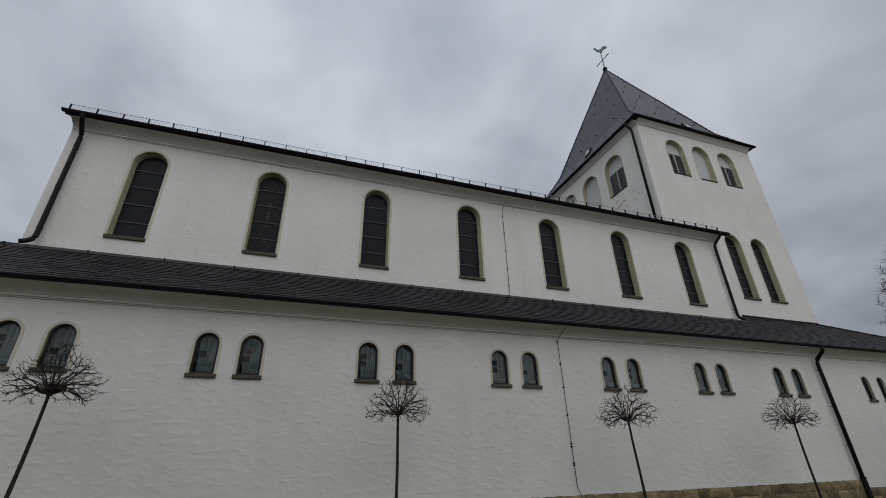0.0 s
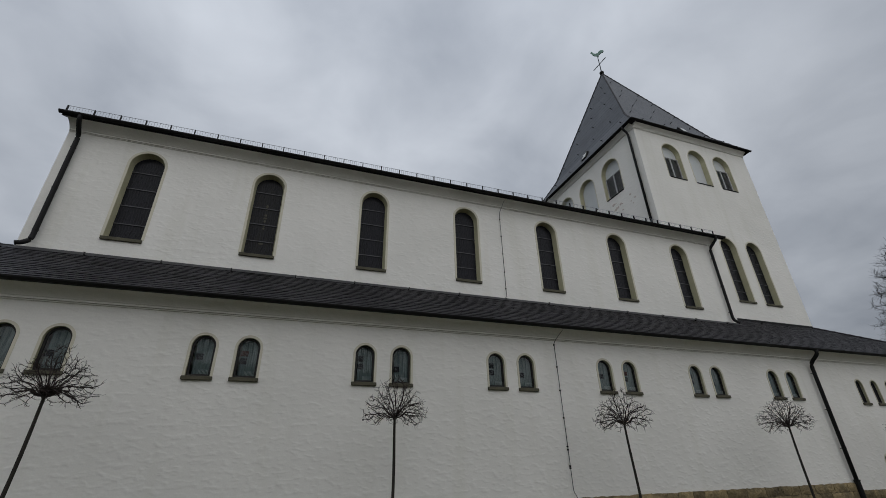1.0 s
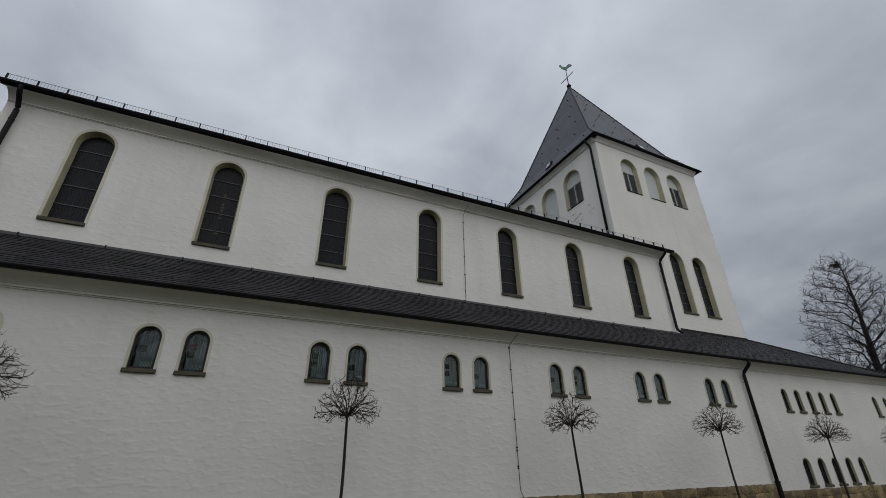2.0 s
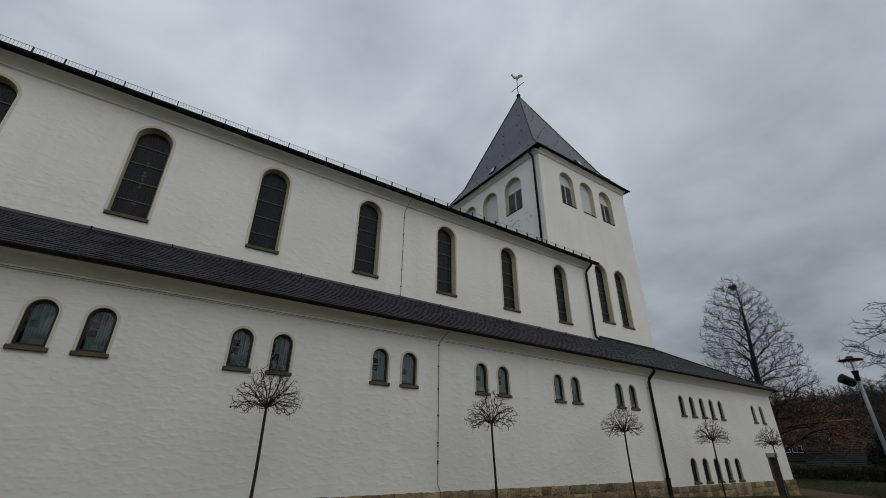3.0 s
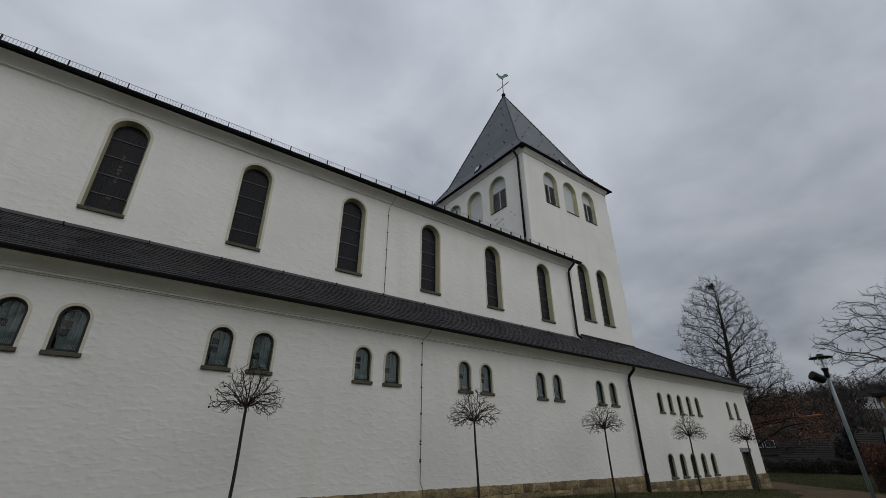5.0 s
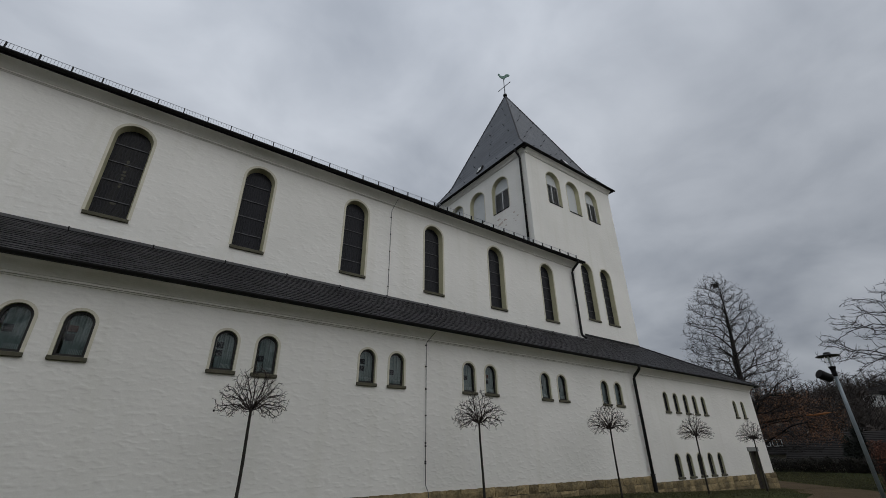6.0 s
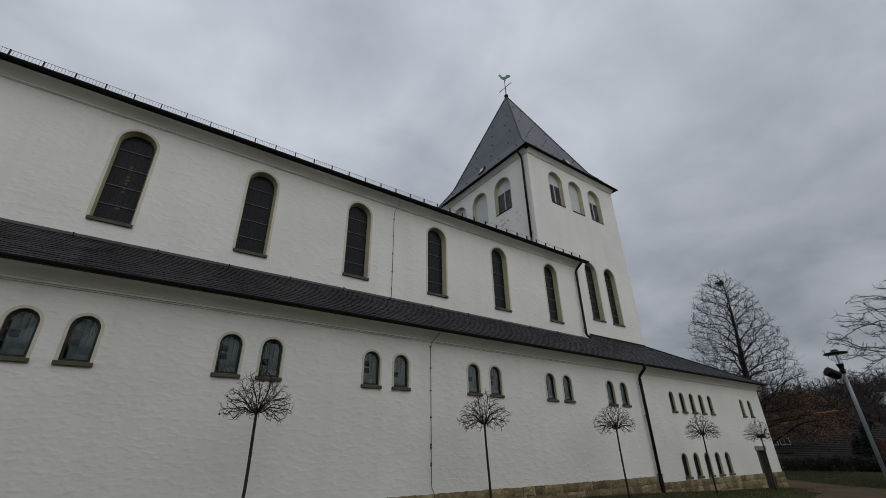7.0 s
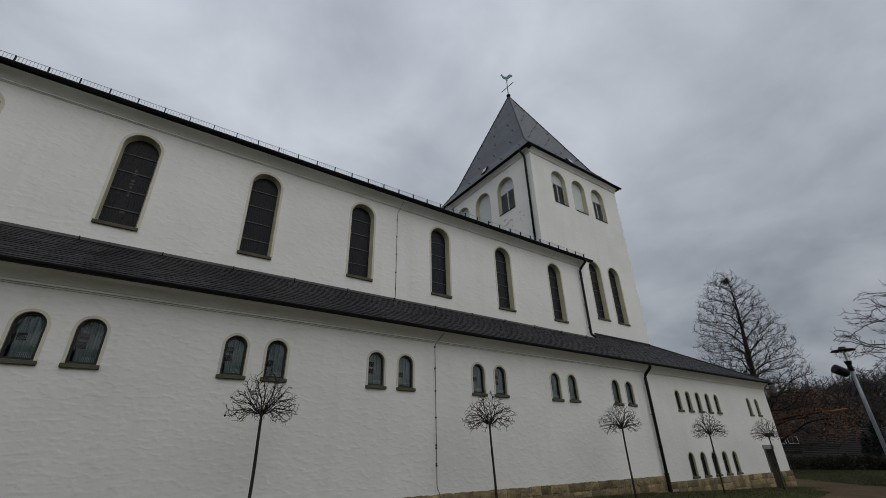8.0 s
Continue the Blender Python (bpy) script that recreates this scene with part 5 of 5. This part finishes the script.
# houses beyond the hedge
def house(label, at, turn, wide, deep, eave, ridge, roof_mat, wall_mat, windows=(), dormer=None, chimney=None):
    """A gabled house whose ridge runs along its own x; courses of tiles are real steps."""
    h = thing("house", label, "house", at=at)
    h.rotation_euler = (0, 0, radians(turn))
    bm = bmesh.new()
    v = [bm.verts.new((x, y, z)) for x in (-wide / 2, wide / 2) for y, z in ((-deep / 2, -0.3), (deep / 2, -0.3), (deep / 2, eave), (0, ridge - 0.1), (-deep / 2, eave))]
    bm.faces.new(v[:5]), bm.faces.new(v[5:])
    for i in range(5):
        bm.faces.new((v[i], v[(i + 1) % 5], v[5 + (i + 1) % 5], v[5 + i]))
    wall = part("wall", bm, wall_mat, h)
    bm, over = bmesh.new(), 0.4
    steps = 16
    for sgn in (-1, 1):
        y0, z0 = sgn * (deep / 2 + over), eave - over * (ridge - eave) / (deep / 2)
        rows = []
        for k in range(steps):
            for s, d in ((k / steps, 0.06), ((k + 1) / steps, 0.0)):
                rows.append([bm.verts.new((x, y0 * (1 - s), z0 + (ridge - z0) * s + d)) for x in (-wide / 2 - over, wide / 2 + over)])
        for u, v in zip(rows, rows[1:]):
            bm.faces.new((u[0], u[1], v[1], v[0]))
        low = [bm.verts.new((x, y0, z0 - 0.08)) for x in (-wide / 2 - over, wide / 2 + over)]
        top = [bm.verts.new((x, 0, ridge - 0.08)) for x in (-wide / 2 - over, wide / 2 + over)]
        bm.faces.new((rows[0][0], rows[0][1], low[1], low[0])), bm.faces.new((low[0], low[1], top[1], top[0]))
    bmesh.ops.remove_doubles(bm, verts=bm.verts, dist=0.001)
    part("roof", bm, roof_mat, h)
    for x, z, w, t in windows:
        win = part("window", box(bmesh.new(), x - w / 2, x + w / 2, -deep / 2 - 0.06, -deep / 2 - 0.01, z, z + t), HOUSE_WHITE, h)
        n = 3 if w > 1 else 2
        for k in range(n):
            x0 = x - w / 2 + 0.06 + k * (w - 0.06) / n
            part("pane", box(bmesh.new(), x0, x0 + (w - 0.06) / n - 0.06, -deep / 2 - 0.075, -deep / 2 - 0.062, z + 0.06, z + t - 0.06), FRAME, win)
    if dormer:
        x, z, w, t = dormer
        y = -(deep / 2) * (1 - (z - eave) / (ridge - eave)) - 0.25
        d = part("dormer", box(bmesh.new(), x - w / 2, x + w / 2, y, y + 2.2, z - 0.25, z + t + 0.18), roof_mat, h)
        for k in range(2):
            x0 = x - w / 2 + 0.12 + k * w / 2
            win = part("dormer_window", box(bmesh.new(), x0, x0 + w / 2 - 0.24, y - 0.05, y - 0.004, z, z + t), HOUSE_WHITE, d)
            part("pane", box(bmesh.new(), x0 + 0.07, x0 + (w / 2 - 0.24) / 2 - 0.03, y - 0.06, y - 0.052, z + 0.08, z + t - 0.06), FRAME, d)
            part("pane", box(bmesh.new(), x0 + (w / 2 - 0.24) / 2 + 0.03, x0 + w / 2 - 0.24 - 0.07, y - 0.06, y - 0.052, z + 0.08, z + t - 0.06), FRAME, d)
    if chimney:
        part("chimney", box(bmesh.new(), chimney - 0.3, chimney + 0.3, -0.3, 0.3, ridge - 0.5, ridge + 0.7, 0.02), HOUSE_WALL, h)


house("low house with a dark tiled roof and white dormer windows", (75, 14.5, -0.8), -90, 9.5, 8.0, 2.2, 5.6, HOUSE_ROOF, HOUSE_WALL, [(-1, 0.6, 1.2, 1.1)], (1.55, 2.75, 2.7, 0.85), 2.0)
house("long low outbuilding with a ribbed grey roof", (70, 5.6, -0.8), -90, 9.0, 5.0, 1.6, 4.15, HOUSE_ROOF, HOUSE_WALL)
house("grey-roofed garage beyond the path", (60, -4.4, -0.8), -88, 5.5, 5.0, 2.6, 4.3, GREY_FELT, HOUSE_WHITE, [(0.6, 0.6, 1.2, 1.4)])
house("white house high on the wooded hillside", (150, 12.4, level(150, 12.4) - 0.3), -80, 9, 6, 2.8, 4.4, HOUSE_ROOF, HOUSE_WHITE, [(-2.8, 1, 1.3, 1.2), (0, 1, 1.3, 1.2), (2.8, 1, 1.3, 1.2)])
house("pale house among trees on the hillside", (142, 2.0, level(142, 2) - 0.3), -85, 10, 8, 3.0, 5.6, HOUSE_ROOF, HOUSE_WHITE, [(-3, 1, 1.4, 1.2), (2, 1, 1.4, 1.2)])

# unseen houses added behind the camera, to keep low sky light off the wall
for x, y, w, turn in ((-24, -33, 15, 180), (0, -30, 17, 177), (27, -33, 14, 184)):
    house("plain rendered house with a tiled roof, added out of view to dim the wall", (x, y, -0.2), turn, w, 9, 5.6, 9.4, HOUSE_ROOF, HOUSE_WALL, [(-4, 1, 1.3, 1.4), (0, 1, 1.3, 1.4), (4, 1, 1.3, 1.4)])

# pavilion with a flat roof at the edge of the green
pav = thing("pavilion", "flat-roofed building with ochre and white walls", "building", at=(40.6, -6.8, level(40.6, -6.8) - 0.1))
part("wall", box(bmesh.new(), -2.6, 3.9, -6.3, 1.47, 0, 3.85), HOUSE_WHITE, pav)
part("wall", box(bmesh.new(), -2.62, 3.92, -6.32, 1.49, 3.854, 5.25), OCHRE_WALL, pav, "ochre boarding under the roof")
part("roof", box(bmesh.new(), -3.0, 4.3, -6.7, 1.80, 5.254, 5.48, 0.03), METAL, pav, "dark flat roof slab")
part("downpipe", pipe_mesh("pavilion_pipe", [(-2.70, 1.60, 5.2), (-2.70, 1.60, 0.0)], 0.055, GALV, 8), None, pav)

# lamp post with a loudspeaker
LAMP = (13.62, -8.33)
base = level(*LAMP)
lamp = thing("street_lamp", "grey steel lamp post with a flat hood and black loudspeaker", "street lamp", at=(*LAMP, base - 0.05))
H = 3.20 - base
part("pole", raw_mesh("pole", *tubes([[((0, 0, 0), 0.044), ((0, 0, H - 0.9), 0.040), ((0, 0, H), 0.036)]], 14), LAMP_POLE, True), None, lamp)
bm = turned([(0.046, H - 0.03), (0.052, H - 0.02), (0.052, H + 0.06), (0.05, H + 0.10), (0.065, H + 0.155), (0.072, H + 0.165), (0.072, H + 0.195), (0.02, H + 0.20)], 16)
part("collar", bm, LAMP_BLACK, lamp, "black plastic lamp holder", smooth=True)
bm = turned([(0.060, H + 0.20), (0.082, H + 0.44)], 20)
bmesh.ops.delete(bm, geom=[f for f in bm.faces if len(f.verts) > 4], context="FACES_ONLY")
part("globe", bm, LAMP_GLASS, lamp, "clear tapered lamp glass", smooth=True)
part("tube", turned([(0.022, H + 0.20), (0.022, H + 0.40), (0.015, H + 0.43)], 10), WHITE_PANEL, lamp)
part("hood", turned([(0.02, H + 0.445), (0.15, H + 0.44), (0.235, H + 0.43), (0.24, H + 0.437), (0.21, H + 0.455), (0.09, H + 0.475), (0.075, H + 0.48), (0.07, H + 0.515), (0.06, H + 0.525), (0.01, H + 0.53)], 28), METAL, lamp, "flat dark hood", smooth=True)
bm = turned([(0.02, 0.17), (0.112, 0.172), (0.125, 0.168), (0.125, 0.15), (0.118, -0.10), (0.10, -0.15), (0.05, -0.17), (0.02, -0.175)], 18)
aim = Matrix.Translation((-0.19, 0.145, H - 0.03)) @ Matrix.Rotation(radians(-38), 4, "Z") @ Matrix.Rotation(radians(-64), 4, "Y") @ Matrix.Scale(0.85, 4)
bmesh.ops.transform(bm, matrix=aim, verts=bm.verts)
part("loudspeaker", bm, LAMP_BLACK, lamp, "black drum-shaped loudspeaker", smooth=True)
part("arm", pipe_mesh("arm", [(0, 0, H + 0.0), (-0.06, 0.06, H + 0.0), (-0.14, 0.13, H - 0.03)], 0.028, LAMP_BLACK, 8, 0.03), None, lamp)
part("cable", pipe_mesh("cable", [(0.03, 0, H - 0.05), (0.02, 0.0, H - 0.20), (-0.06, 0.06, H - 0.28), (-0.16, 0.15, H - 0.24), (-0.17, 0.16, H - 0.12)], 0.008, LAMP_BLACK, 6, 0.06), None, lamp)


# ---- far woods, grass ----
def far_woods():
    rng = random.Random(77)
    rows = []
    while len(rows) < 52000:
        x, y = rng.uniform(92, 190), rng.uniform(-45, 75)
        if 100 < x < 153 and 0.125 * x - 11.2 < y < 0.185 * x - 11.2 and rng.random() < 0.8:
            continue
        g, h = level(x, y), rng.uniform(5, 9)
        rows.append([((x, y, g - 0.2), 0.13), ((x + rng.gauss(0, 0.2), y + rng.gauss(0, 0.2), g + h * 0.95), 0.03)])
        for k in range(14):
            s, a = rng.uniform(0.2, 0.95), rng.uniform(0, 6.28)
            r = (1.15 - s) * h * 0.42
            rows.append([((x, y, g + h * s), 0.05), ((x + r * math.cos(a), y + r * math.sin(a), g + h * s + r * 0.7), 0.02)])
    return tubes(rows, 3)


tagged(new("woodland", raw_mesh("woodland", *far_woods(), FAR_TWIG)), "brown leafless wood covering the hillside", "wood", kind="stuff")


def scrub():
    rng = random.Random(78)
    spots = []
    for _ in range(5200):
        x, y = rng.uniform(86, 172), rng.uniform(-45, 75)
        if 115 < x < 153 and 0.125 * x - 11.2 < y < 0.185 * x - 11.2:
            continue
        spots.append((x, y, level(x, y) + rng.uniform(0.3, 5.0)))
    return leaf_cloud(rng, spots, 0.42, 4, 0.8)


tagged(new("undergrowth", raw_mesh("undergrowth", *scrub(), FAR_TWIG)), "brown undergrowth beneath the hillside trees", "shrubs", kind="stuff")


def grass():
    rng = random.Random(79)
    verts, faces = [], []
    for _ in range(26000):
        x = rng.uniform(9, 36)
        y = -0.08 - abs(rng.gauss(0, 1.1)) if rng.random() < 0.75 else rng.uniform(-5, -0.1)
        if x > 32.2:
            y = rng.uniform(-2.5, 0.5)
        z, h, a = level(x, y), rng.uniform(0.02, 0.06), rng.uniform(0, 6.28)
        dx, dy = 0.012 * math.cos(a), 0.012 * math.sin(a)
        i = len(verts)
        verts += [(x - dx, y - dy, z - 0.01), (x + dx, y + dy, z - 0.01), (x + rng.gauss(0, 0.03), y + rng.gauss(0, 0.03), z + h)]
        faces.append((i, i + 1, i + 2))
    for _ in range(34000):
        x = rng.uniform(36, 61)
        y = (x - 40) * 0.87 + 1.2 - abs(rng.gauss(0, 6.5)) - 0.3
        z, h, a = level(x, y), rng.uniform(0.03, 0.09), rng.uniform(0, 6.28)
        dx, dy = 0.03 * math.cos(a), 0.03 * math.sin(a)
        i = len(verts)
        verts += [(x - dx, y - dy, z - 0.01), (x + dx, y + dy, z - 0.01), (x + rng.gauss(0, 0.04), y + rng.gauss(0, 0.04), z + h)]
        faces.append((i, i + 1, i + 2))
    return verts, faces


tagged(new("grass_tufts", raw_mesh("grass_tufts", *grass(), BLADE)), "short rough grass at the wall's foot", "grass", kind="stuff")

# ---- plinth of sandstone blocks ----
rng = random.Random(31)
plinth = part("plinth", box(box(bmesh.new(), -16, 19.1, -0.055, -0.002, -0.8, 0.60), 19.1, 29.45, -0.055, -0.002, -1.2, 0.37), MORTAR, church, "plinth of rough ochre sandstone blocks")
bm = box(bmesh.new(), 30.67, 32.18, -0.055, -0.002, -1.4, 0.37)
box(bm, 32.135, 32.18, -0.002, 17, -1.4, 0.37)
part("plinth", bm, MORTAR, church)


def stone(x0, x1, z0, z1, proud):
    """One rough-faced block: a bevelled cushion whose face bulges unevenly."""
    bm = bmesh.new()
    n, m = max(3, int((x1 - x0) / 0.13)), 3
    grid = []
    for i in range(n + 1):
        row = []
        for j in range(m + 1):
            x, z = x0 + (x1 - x0) * i / n, z0 + (z1 - z0) * j / m
            edge = i in (0, n) or j in (0, m)
            if not edge:
                x, z = x + rng.uniform(-0.03, 0.03), z + rng.uniform(-0.03, 0.03)
            row.append(bm.verts.new((x + (0.014 * rng.uniform(-1, 1)), -0.075 - (0.0 if edge else proud * rng.uniform(0.3, 1.0)), z + 0.014 * rng.uniform(-1, 1))))
        grid.append(row)
    for i in range(n):
        for j in range(m):
            bm.faces.new((grid[i][j], grid[i + 1][j], grid[i + 1][j + 1], grid[i][j + 1]))
    rim = [grid[i][0] for i in range(n + 1)] + [grid[n][j] for j in range(1, m + 1)] + [grid[i][m] for i in range(n - 1, -1, -1)] + [grid[0][j] for j in range(m - 1, 0, -1)]
    back = [bm.verts.new((v.co.x, -0.05, v.co.z)) for v in rim]
    for i in range(len(rim)):
        j = (i + 1) % len(rim)
        bm.faces.new((rim[i], rim[j], back[j], back[i]))
    return bm


def course_of_stones(x0, x1, z0, z1):
    x = x0
    while x < x1 - 0.05:
        w = min(rng.choice((0.42, 0.55, 0.68, 0.8, 0.95)) * rng.uniform(0.9, 1.1), x1 - x)
        if x1 - x - w < 0.25:
            w = x1 - x
        part("stone", stone(x + 0.008, x + w - 0.008, z0 + 0.008, z1 - 0.008, 0.026), SANDSTONE, plinth)
        x += w


for z1, z0 in ((0.635, 0.37), (0.37, 0.10), (0.10, -0.16)):
    course_of_stones(1.5, 19.0, z0, z1)
for z1, z0 in ((0.385, 0.13), (0.13, -0.13), (-0.13, -0.40), (-0.40, -0.66)):
    course_of_stones(19.1, 29.44, z0, z1)
    course_of_stones(30.68, 32.2, z0, z1)

# ---- slates of the lean-to roof ----
rng = random.Random(41)
SLOPE = math.hypot(1, RISE)
UP = Vector((0, 1 / SLOPE, RISE / SLOPE))
OUT = Vector((0, -RISE / SLOPE, 1 / SLOPE))
STEP = 0.20


def slate_points(w, lift):
    """A slate of width w that lies from (0, 0) up the slope: lower edge raised on the one below."""
    k = 0.015
    low, high = [(0.004, 0), (w - 0.004, 0)], [(0.004, STEP + 0.03), (w - 0.004, STEP + 0.03)]
    pts = [Vector((x, 0, 0)) + UP * s + OUT * d for (x, s), d in
           ((low[0], 0.024 + lift), (low[1], 0.024 + lift), (high[1], 0.010), (high[0], 0.010), (low[0], 0.024 + lift - k), (low[1], 0.024 + lift - k))]
    return pts, [(0, 1, 2, 3), (4, 5, 1, 0), (0, 3, 4), (1, 5, 2)]


KINDS = []
for w in (0.27, 0.31, 0.35):
    for lift in (0.0, 0.007):
        pts, fs = slate_points(w, lift)
        KINDS.append((w, lift, raw_mesh("slate", pts, fs, SLATE)))
verts, faces = [], []
for r in range(26):
    s = r * STEP - 0.02
    y = EAVE_Y + s / SLOPE
    if y > TY - 0.05:
        break
    x = -16.2 + 0.15 * (r % 2) + rng.uniform(0, 0.05)
    while True:
        w, lift, me = KINDS[rng.randrange(6)]
        if x + w > roof_end(y) + 0.1:
            break
        if y < NY - 0.05 or x > 19.8:
            p = Vector((x, EAVE_Y, EAVE_Z)) + UP * (s + rng.uniform(-0.012, 0.012))
            if -1.5 < x < 3.6 and y < NY - 0.05:
                part("slate", me, None, aisle_roof, at=p)
            else:
                pts, fs = slate_points(w, lift)
                n = len(verts)
                verts += [p + q for q in pts]
                faces += [tuple(n + i for i in f) for f in fs]
        x += w
tagged(part("slate_field", raw_mesh("slate_field", verts, faces, SLATE_REST), None, aisle_roof, "courses of dark overlapping slates"), kind="stuff")
line = [(Vector((roof_end(EAVE_Y + (TY - EAVE_Y) * i / 40), EAVE_Y + (TY - EAVE_Y) * i / 40, roof_z(EAVE_Y + (TY - EAVE_Y) * i / 40) + 0.03)), 0.05 + 0.012 * (i % 2)) for i in range(41)]
part("hip_cap", raw_mesh("hip_cap", *tubes([line], 6), SLATE_REST), None, aisle_roof)
